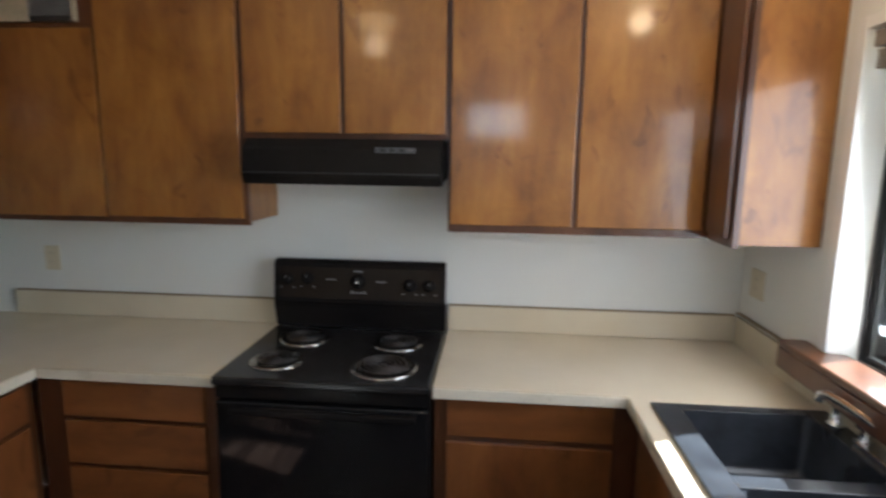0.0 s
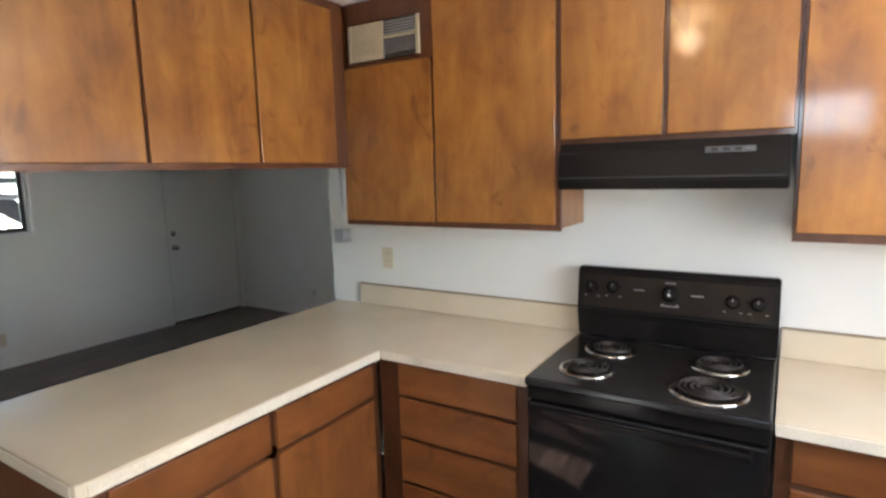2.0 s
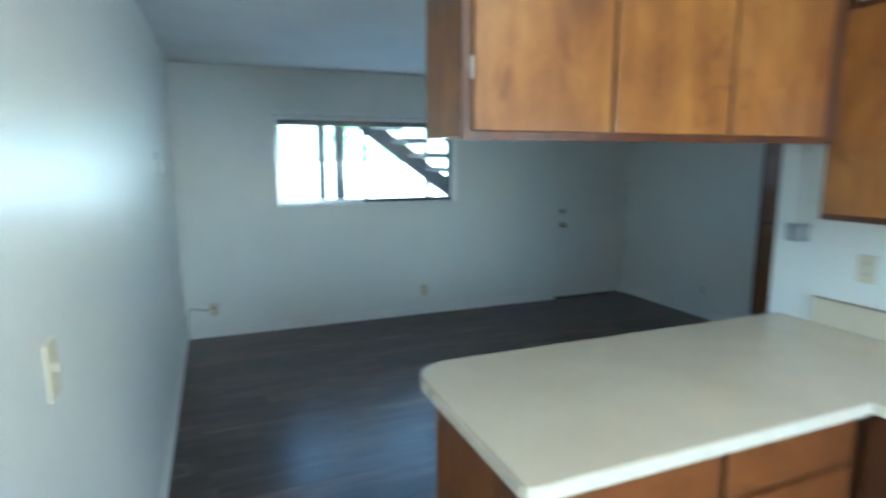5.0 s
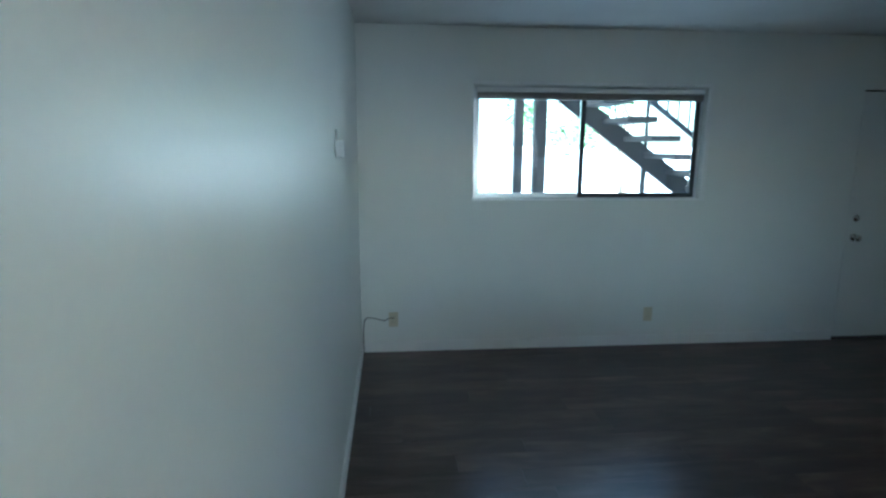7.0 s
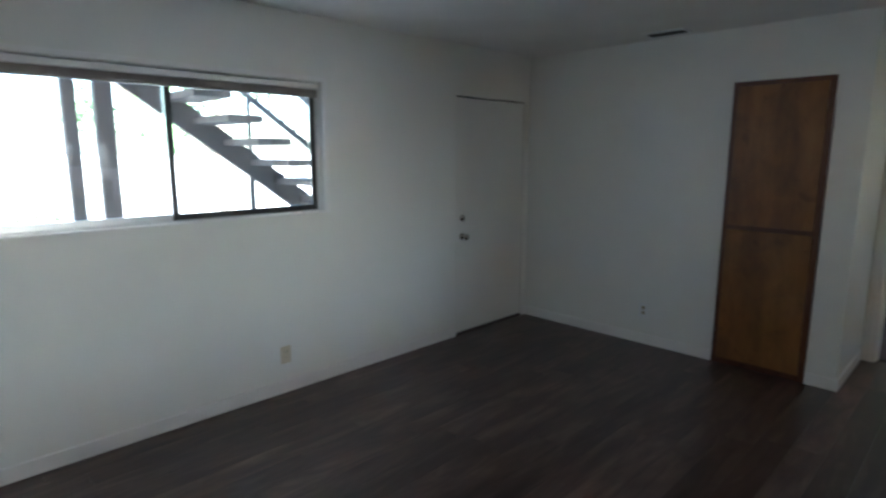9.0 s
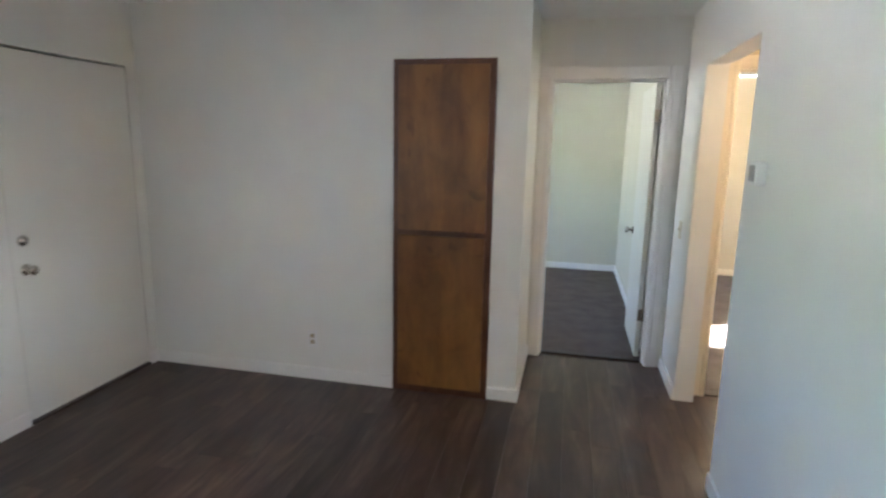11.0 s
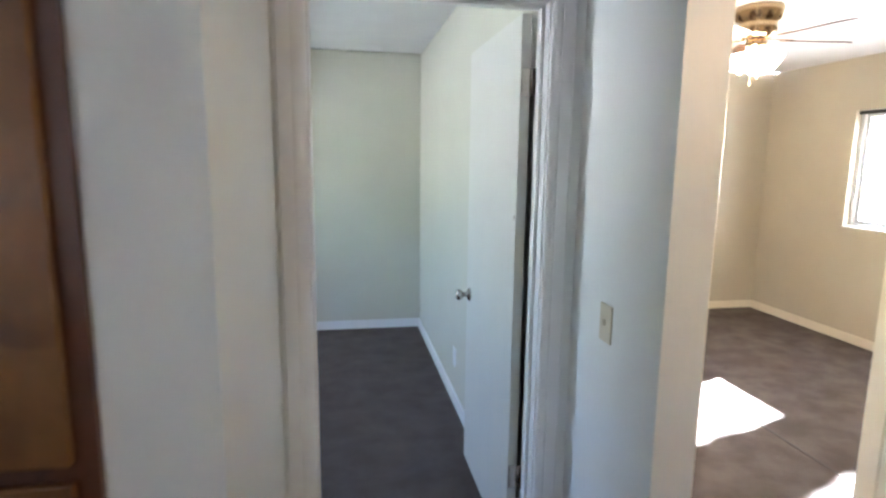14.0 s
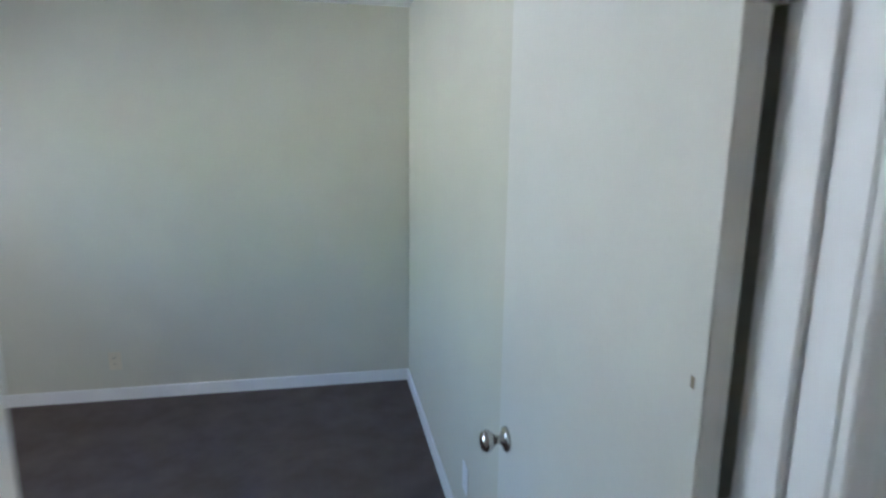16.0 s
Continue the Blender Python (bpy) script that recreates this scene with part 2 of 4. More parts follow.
DOME = plain("lit_opal_dome", (0.9, 0.85, 0.75), 0.35, 0.0, (1.0, 0.72, 0.38), 0.42)


def plank_material():
    m, n, l, b = nodes_of("brown_vinyl_plank")
    v = coords(n, l, (4.6, 0.75, 4.6), True)
    g = noise_of(n, l, v, 2.3, 4, 0.55, 0.9)
    cloud = noise_of(n, l, coords(n, l, (2.2, 0.8, 2.2), True), 3.0, 4, 0.6, 0.5)
    col = ramp_of(n, l, g, [(0.3, (0.029, 0.018, 0.0145)), (0.5, (0.062, 0.039, 0.032)), (0.7, (0.107, 0.074, 0.062))])
    tone = ramp_of(n, l, cloud, [(0.3, (0.6, 0.58, 0.56)), (0.7, (1.38, 1.34, 1.3))])
    col = mix_of(n, l, col, tone, 1.0, "MULTIPLY")
    info = n.new("ShaderNodeObjectInfo")
    each = ramp_of(n, l, info.outputs["Random"], [(0.0, (0.78, 0.77, 0.77)), (0.5, (1.0, 0.99, 0.98)), (1.0, (1.36, 1.33, 1.3))])
    l.new(mix_of(n, l, col, each, 1.0, "MULTIPLY"), b.inputs["Base Color"])
    r = n.new("ShaderNodeMapRange")
    r.inputs["To Min"].default_value, r.inputs["To Max"].default_value = 0.26, 0.37
    l.new(g, r.inputs["Value"])
    l.new(r.outputs[0], b.inputs["Roughness"])
    b.inputs["Specular IOR Level"].default_value = 0.5
    bump_of(n, l, b, g, 0.12, 0.002)
    return m


PLANK = plank_material()

# ---------------------------------------------------------------- mesh helpers
ORIGIN = {}


def box(bm, x0, x1, y0, y1, z0, z1, bevel=0.0, segs=2):
    vs = [bm.verts.new((x, y, z)) for x in (x0, x1) for y in (y0, y1) for z in (z0, z1)]
    fs = [bm.faces.new([vs[i] for i in q]) for q in ((0, 1, 3, 2), (4, 6, 7, 5), (0, 4, 5, 1), (2, 3, 7, 6), (0, 2, 6, 4), (1, 5, 7, 3))]
    if bevel:
        bmesh.ops.bevel(bm, geom=list({e for f in fs for e in f.edges}), offset=bevel, segments=segs, affect="EDGES", profile=0.5)
    return bm


def boxes(*rows, bevel=0.0):
    bm = bmesh.new()
    for r in rows:
        box(bm, *r, bevel=bevel)
    return bm


def tube(bm, a, b, r0, r1=None, sides=16, cap=True):
    """A round bar from a to b."""
    a, b, r1 = Vector(a), Vector(b), r0 if r1 is None else r1
    q = (b - a).to_track_quat("Z", "Y")
    rings = []
    for p, r in ((a, r0), (b, r1)):
        rings.append([bm.verts.new(p + q @ Vector((r * math.cos(2 * math.pi * k / sides), r * math.sin(2 * math.pi * k / sides), 0))) for k in range(sides)])
    for k in range(sides):
        bm.faces.new((rings[0][k], rings[0][(k + 1) % sides], rings[1][(k + 1) % sides], rings[1][k])).smooth = True
    if cap:
        bm.faces.new(rings[0][::-1])
        bm.faces.new(rings[1])
    return bm


def lathe(bm, centre, axis, profile, sides=24):
    """Turns a profile of (radius, height) about an axis."""
    q = Vector(axis).to_track_quat("Z", "Y")
    c = Vector(centre)
    rings = [[bm.verts.new(c + q @ Vector((max(r, 1e-4) * math.cos(2 * math.pi * k / sides), max(r, 1e-4) * math.sin(2 * math.pi * k / sides), h))) for k in range(sides)] for r, h in profile]
    for u, w in zip(rings, rings[1:]):
        for k in range(sides):
            bm.faces.new((u[k], u[(k + 1) % sides], w[(k + 1) % sides], w[k])).smooth = True
    bm.faces.new(rings[0][::-1])
    bm.faces.new(rings[-1])
    return bm


def path_tube(bm, pts, r, sides=10):
    """A bent round bar along smooth points."""
    pts = [Vector(p) for p in pts]
    rings = []
    for i, p in enumerate(pts):
        d = (pts[min(i + 1, len(pts) - 1)] - pts[max(i - 1, 0)]).normalized()
        q = d.to_track_quat("Z", "Y")
        rings.append([bm.verts.new(p + q @ Vector((r * math.cos(2 * math.pi * k / sides), r * math.sin(2 * math.pi * k / sides), 0))) for k in range(sides)])
    for u, w in zip(rings, rings[1:]):
        off = min(range(sides), key=lambda s: (w[s].co - u[0].co).length)
        for k in range(sides):
            bm.faces.new((u[k], u[(k + 1) % sides], w[(k + 1 + off) % sides], w[(k + off) % sides])).smooth = True
    bm.faces.new(rings[0][::-1])
    bm.faces.new(rings[-1])
    return bm


def prism(bm, outline, z0, z1, bevel=0.0):
    """An outline in plan, raised from z0 to z1."""
    lo = [bm.verts.new((x, y, z0)) for x, y in outline]
    hi = [bm.verts.new((x, y, z1)) for x, y in outline]
    k = len(outline)
    top = bm.faces.new(hi)
    bm.faces.new(lo[::-1])
    for i in range(k):
        bm.faces.new((lo[i], lo[(i + 1) % k], hi[(i + 1) % k], hi[i]))
    if bevel:
        bmesh.ops.bevel(bm, geom=list(top.edges), offset=bevel, segments=3, affect="EDGES", profile=0.5)
    return bm


def thing(name, place, label, category, group="", kind=""):
    ob = new(name)
    ob.location, ob.empty_display_size = place, 0.1
    ORIGIN[ob.name] = Vector(place)
    return tagged(ob, label, category, group, kind)


def part(name, bm, material, parent=None, label=""):
    """One mesh, given in world places, under a thing or a part."""
    bmesh.ops.recalc_face_normals(bm, faces=bm.faces)
    me = bpy.data.meshes.new(name)
    o = ORIGIN[parent.name] if parent else Vector((0, 0, 0))
    bmesh.ops.translate(bm, verts=bm.verts, vec=-o)
    bm.to_mesh(me)
    bm.free()
    me.materials.append(material)
    ob = new(name, me)
    ob.parent = parent
    ORIGIN[ob.name] = o
    if label:
        ob["label"] = label
    return ob


def structure(name, bm, material, label, category):
    return tagged(part(name, bm, material), label, category, "", "structure")

# ---------------------------------------------------------------- structure
H = 2.44
XW, XE, YS, YP = -5.48, 1.632, -2.75, 2.165      # west wall, kitchen east wall, south wall, pantry wall
XT, XH, YB = -1.91, -2.89, 3.01                # thermostat wall, hall's west wall, first bedroom's door wall
B1X, B1Y, B2X, B2Y = -2.0, 6.218, 1.645, 6.415
T = 0.13


def wall(name, rows, material=None, label="painted plaster wall with a faint roller texture"):
    return structure(name, boxes(*rows), material or PAINT, label, "wall")


# west wall: living-room window and front door cut through
WY0, WY1, WZ0, WZ1 = -1.897, -0.10, 1.18, 2.03
DY0, DY1, DZ = 1.18, 2.09, 2.04
wall("wall_west", [(XW - T, XW, YS - T, WY0, 0, H), (XW - T, XW, WY0, WY1, 0, WZ0), (XW - T, XW, WY0, WY1, WZ1, H),
                   (XW - T, XW, WY1, DY0, 0, H), (XW - T, XW, DY0, DY1, DZ, H), (XW - T, XW, DY1, YP, 0, H)])
# south wall with a small high window behind the walker
wall("wall_south", [(XW, 0.32, YS - T, YS, 0, H), (0.84, XE + T, YS - T, YS, 0, H), (0.32, 0.84, YS - T, YS, 0, 1.8), (0.32, 0.84, YS - T, YS, 2.12, H)])
# kitchen east wall with the window over the sink
KY0, KY1, KZ0, KZ1 = -1.97, -0.64, 1.06, 2.05
wall("wall_east", [(XE, XE + T, KY1, 0.0, 0, H), (XE, XE + T, KY0, KY1, 0, KZ0), (XE, XE + T, KY0, KY1, KZ1, H), (XE, XE + T, YS, KY0, 0, H)])
wall("wall_kitchen", [(-1.90, XE + T, 0.0, 0.12, 0, H)])
# thermostat wall with the plain opening to the vestibule
OY0, OY1, OZ = 1.50, 2.46, 2.06
wall("wall_thermostat", [(XT, XT + 0.12, 0.12, OY0, 0, H), (XT, XT + 0.12, OY0, OY1, OZ, H), (XT, XT + 0.12, OY1, YB + 0.115, 0, H)])
# pantry wall with its recess
PX0, PX1, PZ = -3.69, -3.075, 2.07
wall("wall_pantry", [(XW - T, PX0, YP, YP + T, 0, H), (PX0, PX1, YP, YP + T, PZ, H), (PX1, XH, YP, YP + T, 0, H)])
wall("wall_hall_west", [(XH - 0.12, XH, YP + T, YB + 0.115, 0, H)])
JX0, JX1, JZ = -2.79, -2.032, 2.04
wall("wall_bedroom_door", [(XW, XH - 0.12, YB, YB + 0.115, 0, H), (XH, JX0 - 0.02, YB, YB + 0.115, 0, H), (JX1 + 0.02, XT, YB, YB + 0.115, 0, H), (JX0 - 0.02, JX1 + 0.02, YB, YB + 0.115, JZ + 0.02, H)])
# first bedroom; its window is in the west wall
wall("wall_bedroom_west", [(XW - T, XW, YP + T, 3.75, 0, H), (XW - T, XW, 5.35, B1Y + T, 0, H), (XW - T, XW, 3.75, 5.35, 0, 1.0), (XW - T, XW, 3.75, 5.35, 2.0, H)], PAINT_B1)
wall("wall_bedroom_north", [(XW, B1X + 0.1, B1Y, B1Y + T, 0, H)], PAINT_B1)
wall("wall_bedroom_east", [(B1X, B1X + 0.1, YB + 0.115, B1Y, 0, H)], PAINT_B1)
# second bedroom
BY0, BY1, BZ0, BZ1 = 4.0, 5.42, 1.0, 2.0
CREAM = "cream plaster wall with some lamp warmth in its colour"
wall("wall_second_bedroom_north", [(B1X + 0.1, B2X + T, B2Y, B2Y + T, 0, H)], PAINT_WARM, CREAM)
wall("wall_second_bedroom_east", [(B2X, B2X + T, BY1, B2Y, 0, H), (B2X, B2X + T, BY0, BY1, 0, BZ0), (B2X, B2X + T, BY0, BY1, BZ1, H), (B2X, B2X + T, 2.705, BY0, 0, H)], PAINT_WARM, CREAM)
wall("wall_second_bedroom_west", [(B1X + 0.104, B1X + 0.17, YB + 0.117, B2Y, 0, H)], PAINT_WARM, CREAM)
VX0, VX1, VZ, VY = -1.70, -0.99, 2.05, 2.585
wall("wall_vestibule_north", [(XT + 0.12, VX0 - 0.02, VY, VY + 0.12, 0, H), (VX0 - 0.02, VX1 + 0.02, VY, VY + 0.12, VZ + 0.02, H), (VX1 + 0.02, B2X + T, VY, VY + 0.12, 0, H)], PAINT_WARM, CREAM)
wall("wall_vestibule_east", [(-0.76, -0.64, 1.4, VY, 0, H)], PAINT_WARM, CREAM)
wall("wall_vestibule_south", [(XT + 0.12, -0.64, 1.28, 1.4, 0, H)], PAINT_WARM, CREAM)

structure("ceiling", boxes((XW - T, XE + T, YS - T, B1Y + T, H, H + 0.12)), CEIL, "white lightly textured ceiling", "ceiling")
structure("roof", boxes((XW - 0.7, XE + 0.55, YS - 0.6, B1Y + 0.6, H + 0.124, H + 0.30)), ROOF, "low shingled roof with short eaves", "roof")

# carpets and the slab below
structure("carpet_floor_1", boxes((XW, B1X, YB + 0.085, B1Y, -0.05, 0.006)), CARPET, "brown plush carpet over the bedroom floor", "carpet")
structure("carpet_floor_2", boxes((B1X + 0.17, B2X, VY + 0.06, B2Y, -0.05, 0.0065)), CARPET_TROD, "brown plush carpet with faint tread marks", "carpet")
structure("subfloor", boxes((XW, XE, YS, 0.0, -0.08, -0.012), (XW, XT + 0.12, 0.0, YP, -0.08, -0.0125), (XH, -0.76, YP, YB + 0.1, -0.08, -0.013), (XT + 0.12, -0.76, 1.4, YP, -0.08, -0.0132)), THRESH, "dark floor under the vinyl planks", "floor")
structure("carpet_seam", boxes((-0.268, -0.252, 3.2, 4.25, 0.006, 0.010), bevel=0.001), THRESH, "dark seam in the carpet", "carpet")
structure("threshold_1", boxes((JX0, JX1, YB + 0.055, YB + 0.115, 0.0, 0.012), bevel=0.003), THRESH, "dark strip where vinyl meets carpet", "threshold")
structure("threshold_2", boxes((VX0, VX1, VY - 0.01, VY + 0.07, 0.0, 0.012), bevel=0.003), THRESH, "dark strip where vinyl meets carpet", "threshold")
structure("threshold_3", boxes((XW - 0.09, XW + 0.012, DY0, DY1, 0.0, 0.016), bevel=0.004), THRESH, "dark metal sill of the front door", "threshold")


def board(rows, bevel=0.004):
    return boxes(*rows, bevel=bevel)


BB = 0.085
structure("baseboard_west", board([(XW, XW + 0.014, YS, DY0 - 0.01, 0, BB), (XW, XW + 0.014, DY1 + 0.005, YP, 0, BB)]), TRIM, "low white painted baseboard", "baseboard")
structure("baseboard_south", board([(XW + 0.015, -1.0, YS, YS + 0.014, 0, BB), (-0.98, XE, YS, YS + 0.014, 0, BB)]), TRIM, "low white painted baseboard", "baseboard")
structure("baseboard_pantry", board([(XW + 0.015, PX0 - 0.002, YP - 0.014, YP, 0, BB), (PX1 + 0.002, XH + 0.014, YP - 0.014, YP, 0, BB), (XH, XH + 0.014, YP + 0.002, YB - 0.02, 0, BB)]), TRIM, "low white painted baseboard", "baseboard")
structure("baseboard_thermostat", board([(XT - 0.014, XT, 0.12, OY0, 0, BB), (XT - 0.014, XT, OY1, YB - 0.02, 0, BB), (-1.924, -1.9105, 0.0, 0.119, 0, BB)]), TRIM, "low white painted baseboard", "baseboard")
structure("baseboard_bedroom", board([(XW, B1X, B1Y - 0.014, B1Y, 0, BB), (B1X - 0.014, B1X, YB + 0.15, B1Y - 0.015, 0, BB), (XW, XW + 0.014, YB + 0.15, B1Y - 0.015, 0, BB)]), TRIM, "low white painted baseboard on bedroom carpet", "baseboard")
structure("baseboard_second_bedroom", board([(B1X + 0.17, B2X, B2Y - 0.014, B2Y, 0, BB), (B2X - 0.014, B2X, 2.72, B2Y - 0.015, 0, BB), (VX1 + 0.1, B2X - 0.015, VY + 0.12, VY + 0.134, 0, BB)]), TRIM_WARM, "low baseboard in lamp-warmed cream", "baseboard")


def door_frame(name, x0, x1, y, z, depth, width, material, label):
    """Jamb lining with a stop, and a moulded casing on the near face."""
    ob = thing(name, (0.5 * (x0 + x1), y, 0), label, "door frame", "", "structure")
    lining = boxes((x0 - 0.02, x0, y - 0.0006, y + depth + 0.004, 0, z), (x1, x1 + 0.02, y - 0.0006, y + depth + 0.004, 0, z), (x0 - 0.02, x1 + 0.02, y - 0.0006, y + depth + 0.004, z, z + 0.02))
    part("jamb", lining, material, ob)
    stop = boxes((x0, x0 + 0.012, y + 0.045, y + 0.08, 0, z - 0.012), (x1 - 0.012, x1, y + 0.045, y + 0.08, 0, z - 0.012), (x0, x1, y + 0.045, y + 0.08, z - 0.012, z), bevel=0.002)
    part("door_stop", stop, material, ob)
    shape = ((0.0, 0.0009), (0.0, 0.009), (0.06, 0.0115), (0.5, 0.0125), (0.53, 0.0118), (0.56, 0.0132), (0.66, 0.0165), (0.82, 0.0175), (0.94, 0.016), (1.0, 0.012), (1.0, 0.0009))
    for a, b in ((x0 - width, x0 - 0.004), (x1 + width, x1 + 0.004)):
        outline = [(a + (b - a) * u, y - d) for u, d in shape]
        part("casing", prism(bmesh.new(), outline if a > b else outline[::-1], 0, z + width), material, ob)
    bm = boxes((x0 - 0.006, x1 + 0.006, y - 0.0122, y - 0.0009, z + 0.004, z + width), bevel=0.002)
    box(bm, x0 - 0.004, x1 + 0.004, y - 0.0165, y - 0.012, z + 0.008, z + 0.44 * width, bevel=0.0022)
    part("casing", bm, material, ob)
    return ob


door_frame("door_frame_1", JX0, JX1, YB, JZ, 0.115, 0.086, TRIM, "white painted door frame with moulded casing")
f2 = door_frame("door_frame_2", VX0, VX1, VY, VZ, 0.12, 0.075, TRIM_WARM, "door frame in lamp-warmed cream with moulded casing")
part("strike_plate", boxes((VX1 - 0.004, VX1 - 0.001, VY + 0.012, VY + 0.042, 0.85, 0.93), bevel=0.001), NICKEL, f2, "small metal strike plate")


def knob(parent, centre, axis, material=None, r=0.027):
    """Round rose, neck and ball."""
    k = part("door_handle", lathe(bmesh.new(), centre, axis, [(0.03, 0), (0.032, 0.004), (0.028, 0.009), (0.012, 0.013), (0.011, 0.03), (0.019, 0.037), (r, 0.048), (r, 0.056), (0.022, 0.065), (0.008, 0.069)]), material or NICKEL, parent, "round satin nickel door knob")
    return k


# first bedroom's door, open against the side wall
d1 = thing("door_1", (-2.068, 3.13, 0.02), "white flush interior door standing open into the bedroom", "door", "", "structure")
part("leaf", boxes((-2.085, -2.050, 3.129, 3.884, 0.022, 2.03), bevel=0.002), DOORPAINT, d1)
knob(d1, (-2.085, 3.818, 0.896), (-1, 0, 0))
part("latch_plate", boxes((-2.078, -2.057, 3.882, 3.886, 0.86, 0.93)), NICKEL, d1, "small metal latch plate")
for z in (1.807, 0.35):
    h = part("hinge", boxes((-2.082, -2.052, 3.1255, 3.1295, z - 0.045, z + 0.045), (-2.0405, -2.0332, 3.094, 3.121, z - 0.045, z + 0.045), bevel=0.001), NICKEL, d1, "satin nickel butt hinge")
    part("hinge_pin", tube(bmesh.new(), (-2.046, 3.1225, z - 0.047), (-2.046, 3.1225, z + 0.047), 0.0062, sides=12), NICKEL, h)
part("scuff", boxes((-2.0862, -2.0852, 3.145, 3.151, 1.335, 1.35)), CAULK, d1, "small scuff on the paint")

# front door, closed, flush in the west wall
d2 = thing("door_2", (XW, 1.63, 0), "white flush front door, closed, with deadbolt and knob", "door", "", "structure")
part("leaf", boxes((XW - 0.075, XW - 0.006, DY0 + 0.008, DY1 - 0.008, 0.022, DZ - 0.014), bevel=0.002), PAINT, d2)
knob(d2, (XW - 0.006, 1.257, 0.871), (1, 0, 0))
part("deadbolt", lathe(bmesh.new(), (XW - 0.006, 1.257, 1.03), (1, 0, 0), [(0.028, 0), (0.03, 0.006), (0.024, 0.014), (0.01, 0.016), (0.009, 0.03)]), NICKEL, d2, "round satin nickel deadbolt")
part("door_stop", boxes((XW - 0.1, XW - 0.076, DY0, DY0 + 0.03, 0, DZ), (XW - 0.1, XW - 0.076, DY1 - 0.03, DY1, 0, DZ), (XW - 0.1, XW - 0.076, DY0, DY1, DZ - 0.03, DZ)), SLOT, d2, "dark weatherstrip in the door gap")

# dark closet door in the vestibule's east wall
d3 = thing("door_3", (-0.78, 2.2, 0), "dark stained flush closet door in a dark frame", "door", "", "structure")
part("leaf", boxes((-0.79, -0.764, 1.82, 2.50, 0.3, 2.02), bevel=0.002), WOOD_PANTRY, d3)
part("frame", boxes((-0.80, -0.762, 2.502, 2.55, 0.28, 2.08), (-0.80, -0.762, 1.77, 1.818, 0.28, 2.08), (-0.80, -0.762, 1.82, 2.50, 2.03, 2.08), bevel=0.003), WOOD_DARK, d3)


def slider(name, xa, xb, y0, y1, z0, z1, material, label, split, room, sash_material=None, w=0.035, v=0.028, deep=0.055):
    """A sliding window set in a wall that faces east or west; room is +1 when the room lies at higher x."""
    ob = thing(name, (0.5 * (xa + xb), 0.5 * (y0 + y1), z0), label, "window", "", "structure")
    fx0, fx1 = (xa + 0.02, xa + 0.02 + deep) if room > 0 else (xb - 0.02 - deep, xb - 0.02)
    part("window_frame", boxes((fx0, fx1, y0, y0 + w, z0, z1), (fx0, fx1, y1 - w, y1, z0, z1), (fx0, fx1, y0 + w, y1 - w, z0, z0 + w), (fx0, fx1, y0 + w, y1 - w, z1 - w, z1), bevel=0.002), material, ob)
    mid = 0.5 * (fx0 + fx1)
    for k, (a, b) in enumerate(((y0 + w, split + 0.02), (split - 0.02, y1 - w))):
        s0, s1 = (fx0 + 0.004, mid) if k == 0 else (mid, fx1 - 0.004)
        sash = part("sash", boxes((s0, s1, a, a + v, z0 + w, z1 - w), (s0, s1, b - v, b, z0 + w, z1 - w), (s0, s1, a + v, b - v, z0 + w, z0 + w + v), (s0, s1, a + v, b - v, z1 - w - v, z1 - w), bevel=0.002), sash_material if (k == 1 and sash_material) else material, ob)
        c = 0.5 * (s0 + s1)
        part("pane", boxes((c - 0.002, c + 0.002, a + v, b - v, z0 + w + v, z1 - w - v)), GLASS, sash, "clear glass pane")
    return ob


w1 = slider("window_1", XW - T, XW, WY0, WY1, WZ0, WZ1, ALU, "aluminium sliding window, one sash dark bronze, in the living room", -1.042, 1, BRONZE, 0.02, 0.036)
part("window_sill", boxes((XW - 0.055, XW + 0.006, WY0, WY1, WZ0 + 0.001, WZ0 + 0.012), bevel=0.003), TRIM, w1)
b1 = thing("window_blind", (XW - 0.03, -1.0, 1.97), "raised brown mini blind stacked under its headrail", "blind")
part("headrail", boxes((XW - 0.05, XW - 0.004, WY0 + 0.03, WY1 - 0.02, 1.985, 2.018), bevel=0.003), TRIM, b1, "white metal headrail")
for k in range(7):
    part("slat", boxes((XW - 0.048, XW - 0.012, WY0 + 0.035, WY1 - 0.025, 1.949 + 0.005 * k, 1.9525 + 0.005 * k)), BLIND, b1)
part("bottom_rail", boxes((XW - 0.048, XW - 0.012, WY0 + 0.035, WY1 - 0.025, 1.934, 1.947), bevel=0.003), BLIND, b1)
structure("window_ledge", boxes((XW + 0.0005, XW + 0.016, WY0 - 0.01, WY1 + 0.03, 2.034, 2.062), bevel=0.003), TRIM, "white painted strip over the living room window", "trim")
structure("window_return", boxes((XW + 0.0005, XW + 0.014, WY1 + 0.002, WY1 + 0.036, WZ0, 2.033), bevel=0.003), TRIM, "white painted strip beside the living room window", "trim")

w2 = slider("window_2", XE, XE + T, KY0, KY1, KZ0, KZ1, BRONZE, "dark framed sliding window over the kitchen sink", -1.305, -1, None, 0.014, 0.014, 0.026)
part("window_sill", boxes((XE - 0.085, XE + 0.055, KY0 - 0.1, -0.50, KZ0 - 0.002, KZ0 + 0.022), (XE - 0.085, XE - 0.06, KY0 - 0.1, -0.50, 0.985, KZ0 - 0.002), bevel=0.006), WOOD_DARK, w2, "thick brown wooden sill")
part("casing", boxes((XE - 0.012, XE - 0.0005, KY1 + 0.0005, KY1 + 0.045, KZ0 + 0.023, KZ1 + 0.04), (XE - 0.012, XE - 0.0005, KY0, KY1, KZ1 + 0.0005, KZ1 + 0.04), bevel=0.003), TRIM, w2)
